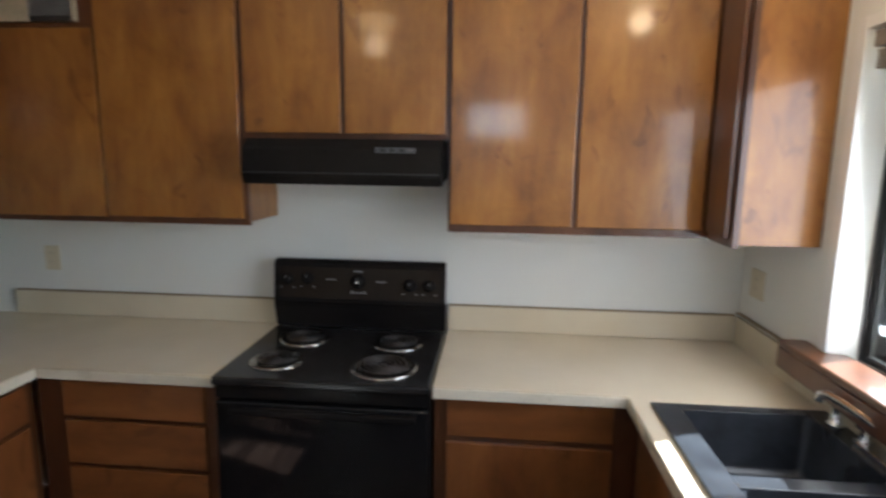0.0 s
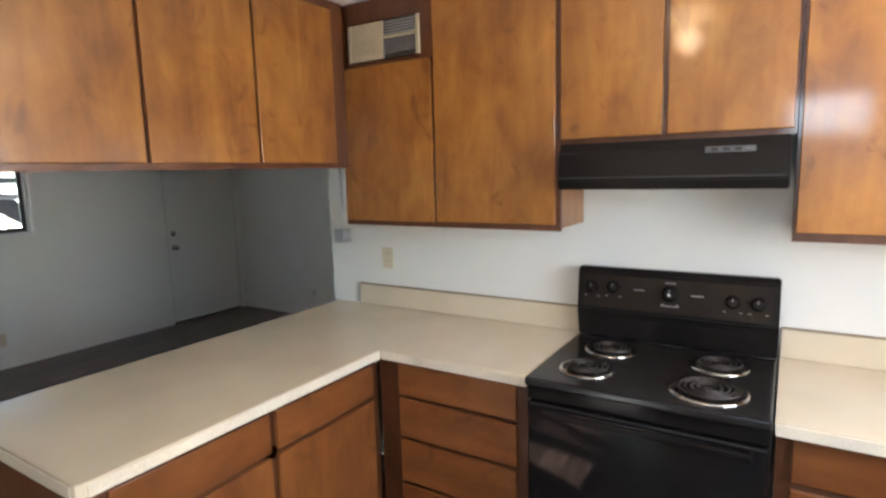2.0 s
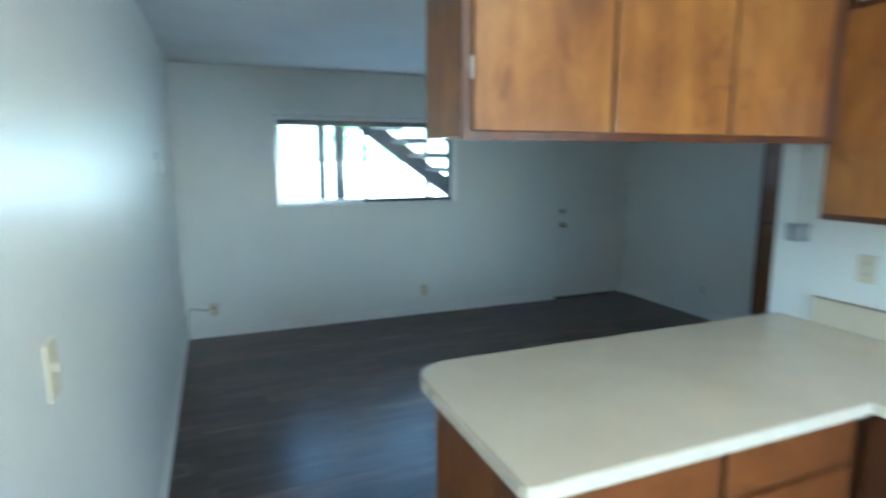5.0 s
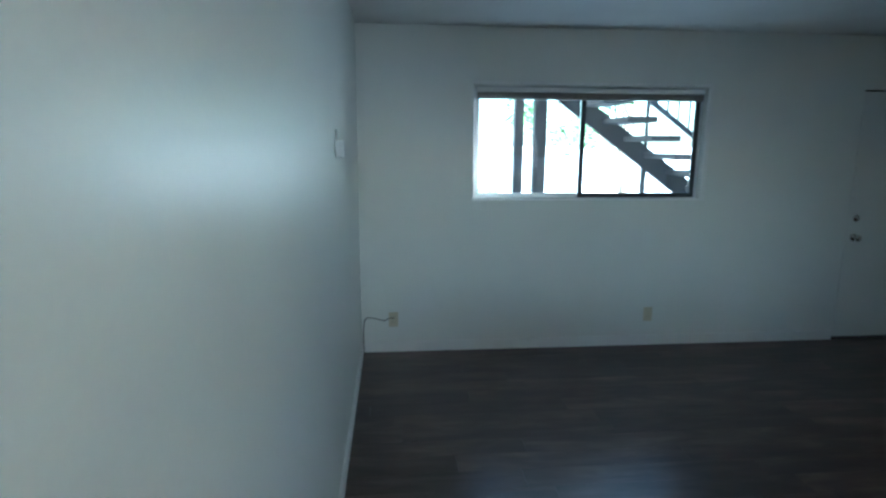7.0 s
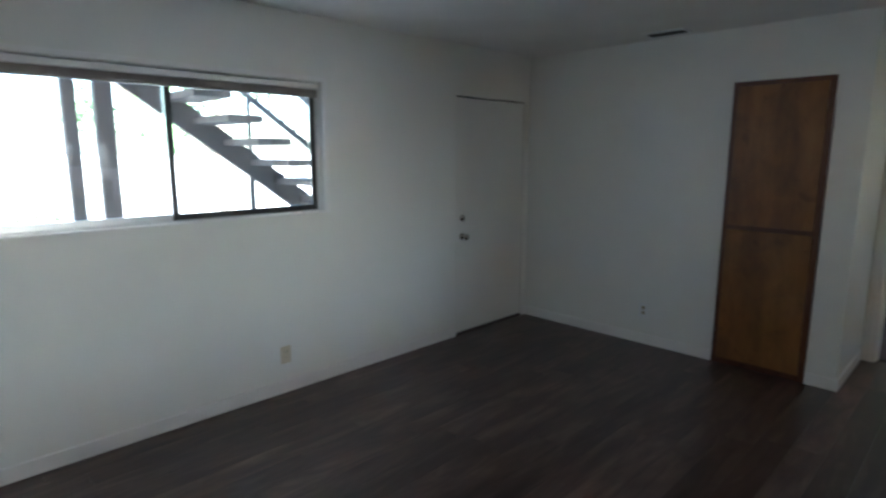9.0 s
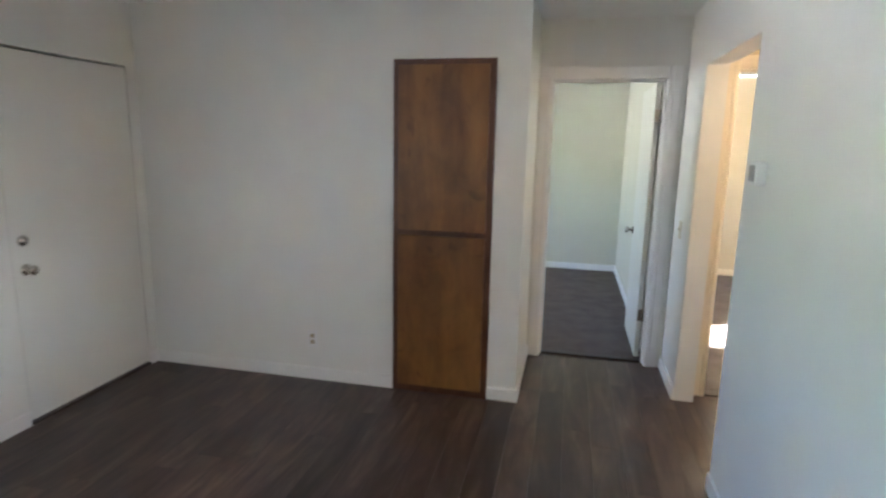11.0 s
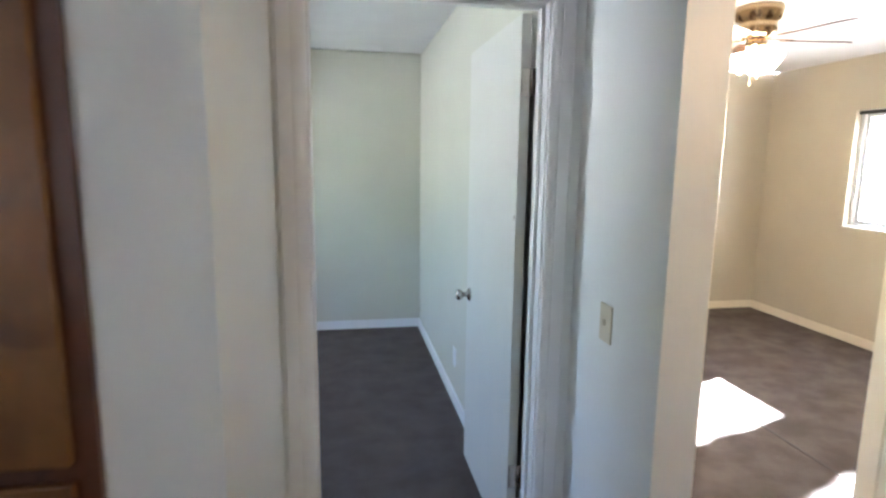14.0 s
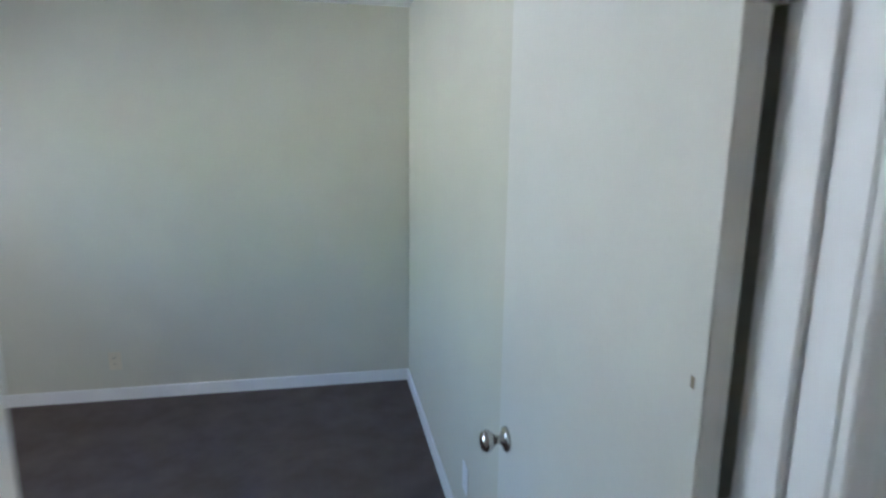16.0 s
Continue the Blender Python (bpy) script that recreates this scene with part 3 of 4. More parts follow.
b2 = thing("window_blind", (XE + 0.02, -1.29, 1.99), "raised wooden blind over the sink window", "blind")
part("headrail", boxes((XE - 0.008, XE + 0.045, KY0 + 0.02, KY1 - 0.03, 1.995, 2.04), bevel=0.004), BLIND, b2)
for k in range(6):
    part("slat", boxes((XE, XE + 0.04, KY0 + 0.03, KY1 - 0.04, 1.935 + 0.009 * k, 1.941 + 0.009 * k)), BLIND, b2)

w3 = slider("window_3", B2X, B2X + T, BY0, BY1, BZ0, BZ1, ALU, "pale aluminium window of the second bedroom", 4.71, -1)
part("window_sill", boxes((B2X - 0.012, B2X + 0.06, BY0, BY1, BZ0 - 0.004, BZ0 + 0.014), bevel=0.003), TRIM, w3)
b3 = thing("window_blind", (B2X + 0.02, 4.69, 1.95), "raised dark mini blind at the bedroom window", "blind")
part("headrail", boxes((B2X + 0.005, B2X + 0.04, BY0 + 0.02, BY1 - 0.02, 1.96, 1.99), bevel=0.003), BRONZE, b3)
w4 = thing("window_4", (0.58, YS - 0.06, 1.8), "small high window in the kitchen's south wall", "window", "", "structure")
part("window_frame", boxes((0.32, 0.35, YS - 0.11, YS - 0.06, 1.8, 2.12), (0.81, 0.84, YS - 0.11, YS - 0.06, 1.8, 2.12), (0.35, 0.81, YS - 0.11, YS - 0.06, 1.8, 1.83), (0.35, 0.81, YS - 0.11, YS - 0.06, 2.09, 2.12), bevel=0.002), BRONZE, w4)
part("pane", boxes((0.35, 0.81, YS - 0.087, YS - 0.083, 1.83, 2.09)), GLASS, w4, "clear glass pane")
w5 = slider("window_5", XW - T, XW, 3.75, 5.35, 1.0, 2.0, BRONZE, "dark bronze sliding window of the first bedroom", 4.55, 1)

# ---------------------------------------------------------------- kitchen
def panel_door(name, parent, x0, x1, y0, y1, z0, z1, material, label=""):
    return part(name, boxes((x0, x1, y0, y1, z0, z1), bevel=0.003), material, parent, label)


FY, FD = -0.295, 0.019     # front plane of the wall cabinets and the doors' thickness


def upper(x0, x1, z0, label, doors):
    """A wall cabinet on the stove wall with a dark face frame and slab doors."""
    ob = thing("wall_cabinet", (0.5 * (x0 + x1), -0.16, z0), label, "cabinet", "kitchen wall cabinets")
    part("body", boxes((x0, x1, FY + 0.019, -0.002, z0 + 0.012, H - 0.002)), WOOD, ob)
    rows = [(x0, x1, FY, FY + 0.0185, z0, z0 + 0.03), (x0, x1, FY, FY + 0.0185, 2.405, H - 0.002)]
    rows += [(x0, min(d[0] for d in doors) + 0.012, FY, FY + 0.0185, z0 + 0.03, 2.405), (max(d[1] for d in doors) - 0.012, x1, FY, FY + 0.0185, z0 + 0.03, 2.405)]
    inner = sorted(doors)
    for a, b in zip(inner, inner[1:]):
        rows.append((a[1] - 0.012, b[0] + 0.012, FY, FY + 0.0185, z0 + 0.03, 2.405))
    part("face_frame", boxes(*rows), WOOD_DARK, ob, "dark stained face frame")
    for a, b, c, d in doors:
        panel_door("door", ob, a, b, FY - FD, FY - 0.001, c, d, WOOD)
    return ob


cA = upper(-1.505, -0.385, 1.395, "stained birch wall cabinet with two slab doors and a grille", [(-1.492, -0.974, 1.418, 2.140), (-0.960, -0.404, 1.422, 2.41)])
part("filler", boxes((-1.46, -0.97, FY - 0.002, FY - 0.0005, 2.144, 2.436)), WOOD_DARK, cA, "dark board round the grille")
upper(-0.384, 0.398, 1.735, "short stained birch cabinet over the range hood", [(-0.380, -0.009, 1.755, 2.41), (0.009, 0.388, 1.755, 2.41)])
upper(0.40, 1.37, 1.39, "tall stained birch wall cabinet with two slab doors", [(0.410, 0.865, 1.42, 2.41), (0.881, 1.332, 1.42, 2.41)])
cR = thing("wall_cabinet", (1.5, -0.42, 1.39), "narrow stained birch cabinet beside the sink window", "cabinet", "kitchen wall cabinets")
part("body", boxes((1.375, XE - 0.002, -0.53, -0.002, 1.40, H - 0.002), bevel=0.001), WOOD, cR)
part("face_frame", boxes((1.355, 1.3745, -0.532, FY - 0.02, 1.39, 1.42), (1.355, 1.3745, -0.532, -0.495, 1.42, H - 0.002), (1.355, 1.3745, FY - 0.05, FY - 0.02, 1.42, H - 0.002), (1.355, 1.3745, -0.495, FY - 0.05, 2.40, H - 0.002)), WOOD_DARK, cR, "dark stained face frame")
# darker than the other wall cabinet doors: takes the face frame's material
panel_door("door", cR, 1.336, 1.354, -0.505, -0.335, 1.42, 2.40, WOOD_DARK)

# vent grille over the left cabinet door
g = thing("vent_grille", (-1.23, FY - 0.01, 2.18), "cream wall grille with louvred slots over a cabinet door", "vent")
part("frame", boxes((-1.434, -1.03, FY - 0.016, FY - 0.0025, 2.164, 2.164), (-1.434, -1.03, FY - 0.016, FY - 0.0025, 2.332, 2.332), (-1.434, -1.416, FY - 0.016, FY - 0.0025, 2.164, 2.332), (-1.048, -1.03, FY - 0.016, FY - 0.0025, 2.164, 2.332), (-1.24, -1.228, FY - 0.016, FY - 0.0025, 2.164, 2.332), bevel=0.002), GRILLE, g)
part("backing", boxes((-1.416, -1.048, FY - 0.006, FY - 0.0026, 2.164, 2.332)), SLOT, g, "dark duct behind the slots")
part("blank_panel", boxes((-1.416, -1.24, FY - 0.012, FY - 0.0062, 2.164, 2.332), bevel=0.001), GRILLE, g)
for k in range(16):
    x = -1.408 + 0.0105 * k
    part("slat", boxes((x, x + 0.004, FY - 0.0145, FY - 0.0122, 2.192, 2.255)), GRILLE, g)
for k in range(15):
    x = -1.224 + 0.0118 * k
    part("slat", boxes((x, x + 0.003, FY - 0.014, FY - 0.0065, 2.187, 2.250)), STEEL, g)
for k in range(5):
    part("slat", boxes((-1.226, -1.05, FY - 0.014, FY - 0.0065, 2.268 + 0.0125 * k, 2.274 + 0.0125 * k)), STEEL, g)
part("bar", boxes((-1.228, -1.048, FY - 0.015, FY - 0.0065, 2.252, 2.264)), GRILLE, g)

# peninsula wall cabinets, hung from the ceiling
pc = thing("wall_cabinet", (-1.61, -1.1, 1.69), "hanging stained birch cabinet over the peninsula, three doors", "cabinet", "kitchen wall cabinets")
part("body", boxes((-1.735, -1.508, -1.812, -0.003, 1.685, H - 0.002), (-1.5079, -1.482, -1.812, -0.317, 1.685, H - 0.002)), WOOD, pc)
pd = [(-0.415, -0.858), (-0.872, -1.328), (-1.344, -1.786)]
rows = [(-1.481, -1.462, -1.814, -0.317, 1.675, 1.705), (-1.481, -1.462, -1.814, -0.317, 2.385, H - 0.002), (-1.481, -1.462, -0.425, -0.317, 1.705, 2.385), (-1.481, -1.462, -1.814, -1.774, 1.705, 2.385), (-1.481, -1.462, -0.885, -0.845, 1.705, 2.385), (-1.481, -1.462, -1.356, -1.316, 1.705, 2.385)]
part("face_frame", boxes(*rows), WOOD_DARK, pc, "dark stained face frame")
for a, b in pd:
    panel_door("door", pc, -1.461, -1.443, b, a, 1.699, 2.392, WOOD)
for z in (1.86, 2.26):
    part("hinge", boxes((-1.462, -1.446, -1.796, -1.786, z - 0.03, z + 0.03), bevel=0.002), NICKEL, pc, "small cabinet hinge")

# range hood
hood = thing("range_hood", (0.0, -0.25, 1.56), "black under-cabinet range hood with a sloped lip", "range hood")
bm = bmesh.new()
prof = [(-0.003, 1.733), (-0.385, 1.733), (-0.42, 1.70), (-0.435, 1.60), (-0.423, 1.567), (-0.35, 1.567), (-0.34, 1.585), (-0.003, 1.585)]
ra = [bm.verts.new((-0.348, y, z)) for y, z in prof]
rb = [bm.verts.new((0.386, y, z)) for y, z in prof]
bm.faces.new(ra)
bm.faces.new(rb[::-1])
for i in range(len(prof)):
    j = (i + 1) % len(prof)
    bm.faces.new((ra[i], rb[i], rb[j], ra[j]))
bmesh.ops.bevel(bm, geom=[e for e in bm.edges], offset=0.004, segments=2, affect="EDGES")
part("body", bm, BLACK, hood)
sw = part("switch_panel", boxes((0.148, 0.292, -0.4288, -0.417, 1.684, 1.703), bevel=0.001), PANEL_GREY, hood, "grey switch panel")
for k in range(3):
    part("switch", boxes((0.166 + 0.034 * k, 0.186 + 0.034 * k, -0.4325, -0.4285, 1.688, 1.699), bevel=0.001), BLACK_MATT, sw)
part("print_bar", boxes((0.262, 0.286, -0.4295, -0.4286, 1.692, 1.697)), MARK, sw)
part("filter", boxes((-0.25, 0.25, -0.32, -0.06, 1.579, 1.5845)), STEEL, hood, "grey mesh filter")
part("lip_band", boxes((-0.342, 0.38, -0.4385, -0.4355, 1.606, 1.612)), BLACK_MATT, hood)

# electric range
st = thing("electric_range", (0, -0.33, 0), "black freestanding electric coil range between the counters", "stove")
SX = 0.379
part("body", boxes((-SX, SX, -0.62, -0.03, 0.03, 0.885), bevel=0.004), BLACK, st)
part("cooktop", boxes((-SX - 0.002, SX + 0.002, -0.675, -0.075, 0.886, 0.918), bevel=0.009), BLACK_TOP, st)
part("front_panel", boxes((-SX, SX, -0.648, -0.6205, 0.83, 0.885), bevel=0.004), BLACK, st)
od = part("oven_door", boxes((-SX + 0.004, SX - 0.004, -0.662, -0.6215, 0.235, 0.826), bevel=0.008), BLACK_GLASS, st, "glossy black oven door")
part("handle", boxes((-0.31, 0.335, -0.705, -0.685, 0.795, 0.818), (-0.31, -0.285, -0.688, -0.661, 0.797, 0.816), (0.31, 0.335, -0.688, -0.661, 0.797, 0.816), bevel=0.005), BLACK, od)
part("storage_drawer", boxes((-SX + 0.004, SX - 0.004, -0.657, -0.6215, 0.05, 0.228), bevel=0.006), BLACK, st)
for x in (-0.33, 0.33):
    for y in (-0.57, -0.09):
        part("foot", tube(bmesh.new(), (x, y, 0.0), (x, y, 0.032), 0.018), BLACK_MATT, st)
bm = bmesh.new()
prof = [(-0.075, 0.918), (-0.088, 1.02), (-0.10, 1.045), (-0.085, 1.20), (-0.068, 1.222), (-0.035, 1.222), (-0.022, 1.2), (-0.022, 0.90)]
ra = [bm.verts.new((-0.379, y, z)) for y, z in prof]
rb = [bm.verts.new((0.379, y, z)) for y, z in prof]
bm.faces.new(ra)
bm.faces.new(rb[::-1])
for i in range(len(prof)):
    j = (i + 1) % len(prof)
    bm.faces.new((ra[i], rb[i], rb[j], ra[j]))
bmesh.ops.bevel(bm, geom=[e for e in bm.edges], offset=0.006, segments=2, affect="EDGES")
bg = part("backguard", bm, BLACK, st)


def on_guard(x, z, d=0.0):
    return (x, -0.100 + (z - 1.045) * 0.0968 - d, z)


bm = bmesh.new()
a, b_ = on_guard(0, 1.058, 0.0015), on_guard(0, 1.192, 0.0015)
vs = [bm.verts.new(p) for p in ((-0.355, a[1], a[2]), (0.355, a[1], a[2]), (0.355, b_[1], b_[2]), (-0.355, b_[1], b_[2]))]
back = [bm.verts.new(v.co + Vector((0, 0.003, 0))) for v in vs]
bm.faces.new(vs)
bm.faces.new(back[::-1])
for i in range(4):
    bm.faces.new((vs[i], back[i], back[(i + 1) % 4], vs[(i + 1) % 4]))
cp = part("control_panel", bm, BROWN_PANEL, bg, "dark brown control panel")
for x, z, r in ((-0.315, 1.14, 0.021), (-0.225, 1.145, 0.021), (0.0, 1.135, 0.026), (0.225, 1.125, 0.021), (0.31, 1.125, 0.021)):
    k = part("knob", lathe(bmesh.new(), on_guard(x, z, 0.002), (0, -1, 0.1), [(r + 0.006, 0), (r + 0.006, 0.004), (r, 0.006), (r * 0.86, 0.022), (r * 0.7, 0.025)], 20), BLACK, bg, "black control knob")
    p = on_guard(x, z + r * 0.55, 0.0285)
    for q in (-0.028, 0.028):
        m0 = on_guard(x + q, z - r - 0.018, 0.0022)
        part("print_bar", boxes((m0[0] - 0.006, m0[0] + 0.006, m0[1] - 0.0008, m0[1] + 0.001, m0[2] - 0.002, m0[2] + 0.002)), MARK, bg)
    part("pointer", boxes((p[0] - 0.0018, p[0] + 0.0018, p[1], p[1] + 0.004, p[2] - 0.006, p[2] + 0.006)), MARK, bg)
for x, z, w in ((-0.12, 1.14, 0.022), (0.1, 1.135, 0.022), (0.0, 1.085, 0.034), (0.0, 1.178, 0.02)):
    m0 = on_guard(x, z, 0.0022)
    part("print_bar", boxes((x - w, x + w, m0[1] - 0.0008, m0[1] + 0.001, z - 0.003, z + 0.003)), MARK, bg)
dial = on_guard(0, 1.135, 0.0285)
part("dial_cap", lathe(bmesh.new(), dial, (0, -1, 0.1), [(0.008, 0), (0.007, 0.003), (0.004, 0.004)], 18), CHROME, bg)


def burner(x, y, r):
    z = 0.918
    pan = part("drip_pan", lathe(bmesh.new(), (x, y, z), (0, 0, 1), [(r + 0.022, -0.004), (r + 0.024, 0.003), (r + 0.016, 0.008), (r + 0.006, 0.005), (r * 0.8, -0.008 + 0.009), (0.03, 0.0015)], 36), DRIP, st, "worn chrome drip bowl")
    turns, pts = (4.0 if r > 0.085 else 3.2), []
    for k in range(int(turns * 22)):
        a = 2 * math.pi * k / 22
        rr = 0.022 + (r - 0.022) * k / (turns * 22)
        pts.append((x + rr * math.cos(a), y + rr * math.sin(a), z + 0.014))
    part("coil", path_tube(bmesh.new(), pts, 0.0047, 6), COIL, st, "dark spiral heating coil")
    part("coil_support", boxes((x - 0.012, x + 0.012, y - 0.012, y + 0.012, z + 0.004, z + 0.014), (x - r * 0.95, x + r * 0.95, y - 0.003, y + 0.003, z + 0.004, z + 0.0095), bevel=0.001), COIL, st)


burner(-0.21, -0.50, 0.078)
burner(0.195, -0.52, 0.098)
burner(-0.19, -0.245, 0.078)
burner(0.20, -0.255, 0.078)

# base cabinets
def base_run(label, box_rows, frame_rows, fronts, place):
    ob = thing("base_cabinet", place, label, "cabinet", "kitchen base cabinets")
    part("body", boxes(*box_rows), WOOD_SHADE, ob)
    part("face_frame", boxes(*frame_rows), WOOD_DARK, ob, "dark stained face frame")
    for nm, r, m in fronts:
        panel_door(nm, ob, *r, m)
    return ob


BYF = -0.605
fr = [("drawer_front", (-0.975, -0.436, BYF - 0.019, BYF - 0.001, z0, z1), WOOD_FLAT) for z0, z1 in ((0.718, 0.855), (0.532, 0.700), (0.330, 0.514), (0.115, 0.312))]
dl = base_run("stained birch drawer unit beside the stove", [(-1.085, -0.39, -0.59, -0.004, 0.1, 0.868)],
         [(-1.085, -0.97, BYF, BYF + 0.0145, 0.1, 0.868), (-0.445, -0.39, BYF, BYF + 0.0145, 0.1, 0.868), (-0.97, -0.445, BYF, BYF + 0.0145, 0.848, 0.868), (-0.97, -0.445, BYF, BYF + 0.0145, 0.69, 0.725), (-0.97, -0.445, BYF, BYF + 0.0145, 0.505, 0.54), (-0.97, -0.445, BYF, BYF + 0.0145, 0.305, 0.34), (-0.97, -0.445, BYF, BYF + 0.0145, 0.1, 0.125)], fr, (-0.74, -0.3, 0))
part("cleat", boxes((-0.93, -0.50, BYF - 0.021, BYF - 0.0005, 0.8575, 0.868)), WOOD, dl, "raw edge strip under the counter")
base_run("stained birch base cabinet with a drawer over a door", [(0.39, 1.10, -0.59, -0.004, 0.1, 0.868)],
         [(0.39, 0.445, BYF, BYF + 0.0145, 0.1, 0.868), (0.985, 1.10, BYF, BYF + 0.0145, 0.1, 0.868), (0.445, 0.985, BYF, BYF + 0.0145, 0.855, 0.868), (0.445, 0.985, BYF, BYF + 0.0145, 0.685, 0.735), (0.445, 0.985, BYF, BYF + 0.0145, 0.1, 0.125)],
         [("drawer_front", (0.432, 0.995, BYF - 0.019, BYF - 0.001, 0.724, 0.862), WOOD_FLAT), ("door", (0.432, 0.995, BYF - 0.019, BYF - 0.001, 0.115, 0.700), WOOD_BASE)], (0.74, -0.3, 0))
PXF = -1.105
base_run("stained birch peninsula cabinet with drawers over doors", [(-1.70, PXF - 0.015, -1.776, -0.59, 0.1, 0.868)],
         [(PXF - 0.0145, PXF, -0.66, -0.604, 0.1, 0.868), (PXF - 0.0145, PXF, -1.781, -1.736, 0.1, 0.868), (PXF - 0.0145, PXF, -1.223, -1.173, 0.1, 0.868), (PXF - 0.0145, PXF, -1.736, -0.66, 0.845, 0.868), (PXF - 0.0145, PXF, -1.736, -0.66, 0.665, 0.71), (PXF - 0.0145, PXF, -1.736, -0.66, 0.1, 0.125)],
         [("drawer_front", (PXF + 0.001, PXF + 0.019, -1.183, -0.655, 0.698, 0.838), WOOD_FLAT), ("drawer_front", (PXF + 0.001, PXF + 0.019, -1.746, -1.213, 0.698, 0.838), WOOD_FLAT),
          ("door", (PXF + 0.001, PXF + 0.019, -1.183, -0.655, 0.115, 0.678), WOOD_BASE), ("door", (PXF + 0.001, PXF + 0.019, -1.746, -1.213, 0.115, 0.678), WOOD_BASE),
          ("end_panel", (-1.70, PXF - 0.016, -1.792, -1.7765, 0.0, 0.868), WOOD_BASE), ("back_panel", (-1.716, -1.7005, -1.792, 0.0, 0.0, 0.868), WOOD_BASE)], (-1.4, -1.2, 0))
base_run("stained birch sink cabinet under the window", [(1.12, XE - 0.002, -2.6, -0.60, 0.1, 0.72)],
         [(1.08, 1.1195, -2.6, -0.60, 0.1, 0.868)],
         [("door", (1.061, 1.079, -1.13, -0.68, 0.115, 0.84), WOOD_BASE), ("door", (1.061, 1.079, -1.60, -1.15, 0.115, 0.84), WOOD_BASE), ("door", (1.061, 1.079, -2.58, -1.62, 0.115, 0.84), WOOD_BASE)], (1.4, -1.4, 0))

# continuous worktops, rounded at the peninsula's free corner
def arc(cx, cy, r, a0, a1, k=8):
    return [(cx + r * math.cos(radians(a0 + (a1 - a0) * i / k)), cy + r * math.sin(radians(a0 + (a1 - a0) * i / k))) for i in range(k + 1)]


ct = thing("countertop", (-1.4, -1.0, 0.87), "cream laminate peninsula worktop with a rounded corner", "countertop")
left = [(-0.385, -0.003), (-0.385, -0.645), (-1.05, -0.645), (-1.05, -1.816)] + arc(-1.07, -1.816, 0.02, 0, -90, 3) + arc(-1.72, -1.706, 0.13, -90, -180, 8) + [(-1.85, -0.003)]
part("slab", prism(bmesh.new(), left, 0.87, 0.91, 0.006), COUNTER, ct)
part("edge_band", boxes((-1.0498, -1.0455, -1.811, -0.652, 0.868, 0.9035), (-1.045, -0.385, -0.6495, -0.6452, 0.868, 0.9035), bevel=0.002), COUNTER_EDGE, ct, "paler laminate edge")
part("edge_band", boxes((-1.71, -1.075, -1.8405, -1.8362, 0.868, 0.9035), bevel=0.002), COUNTER_EDGE, ct, "paler laminate edge")
bs = part("backsplash", boxes((-1.68, -0.386, -0.021, -0.002, 0.9105, 1.022), bevel=0.004), COUNTER, ct)
part("caulk_line", boxes((-1.68, -0.386, -0.02, -0.001, 1.0225, 1.027)), CAULK, bs, "dark caulk line")
cr = thing("countertop", (1.3, -0.8, 0.87), "cream laminate worktop running round to the sink", "countertop")
SX0, SX1, SY0, SY1 = 1.115, 1.595, -1.535, -0.725
bm = bmesh.new()
ring = [(0.386, -0.003), (0.386, -0.645), (1.03, -0.645), (1.03, -2.65), (XE - 0.002, -2.65), (XE - 0.002, SY0), (SX0, SY0), (SX0, SY1), (SX1, SY1), (SX1, SY0 + 0.001), (XE - 0.002, SY0 + 0.001), (XE - 0.002, -0.003)]
part("slab", prism(bm, ring, 0.87, 0.91), COUNTER, cr)
part("edge_band", boxes((0.386, 1.026, -0.6495, -0.6452, 0.868, 0.9055), (1.0255, 1.0298, -2.65, -0.6498, 0.868, 0.9055), bevel=0.002), COUNTER_EDGE, cr, "paler laminate edge")
bs = part("backsplash", boxes((0.386, XE - 0.022, -0.021, -0.002, 0.9105, 1.022), bevel=0.004), COUNTER, cr)
part("caulk_line", boxes((0.386, XE - 0.022, -0.02, -0.001, 1.0225, 1.027)), CAULK, bs, "dark caulk line")
bs = part("backsplash", boxes((XE - 0.021, XE - 0.002, -2.65, -0.0215, 0.9105, 0.984), (XE - 0.021, XE - 0.002, -0.498, -0.0215, 0.9841, 1.022)), COUNTER, cr)
part("caulk_line", boxes((XE - 0.02, XE - 0.001, -0.498, -0.021, 1.0355, 1.04)), CAULK, bs, "dark caulk line")

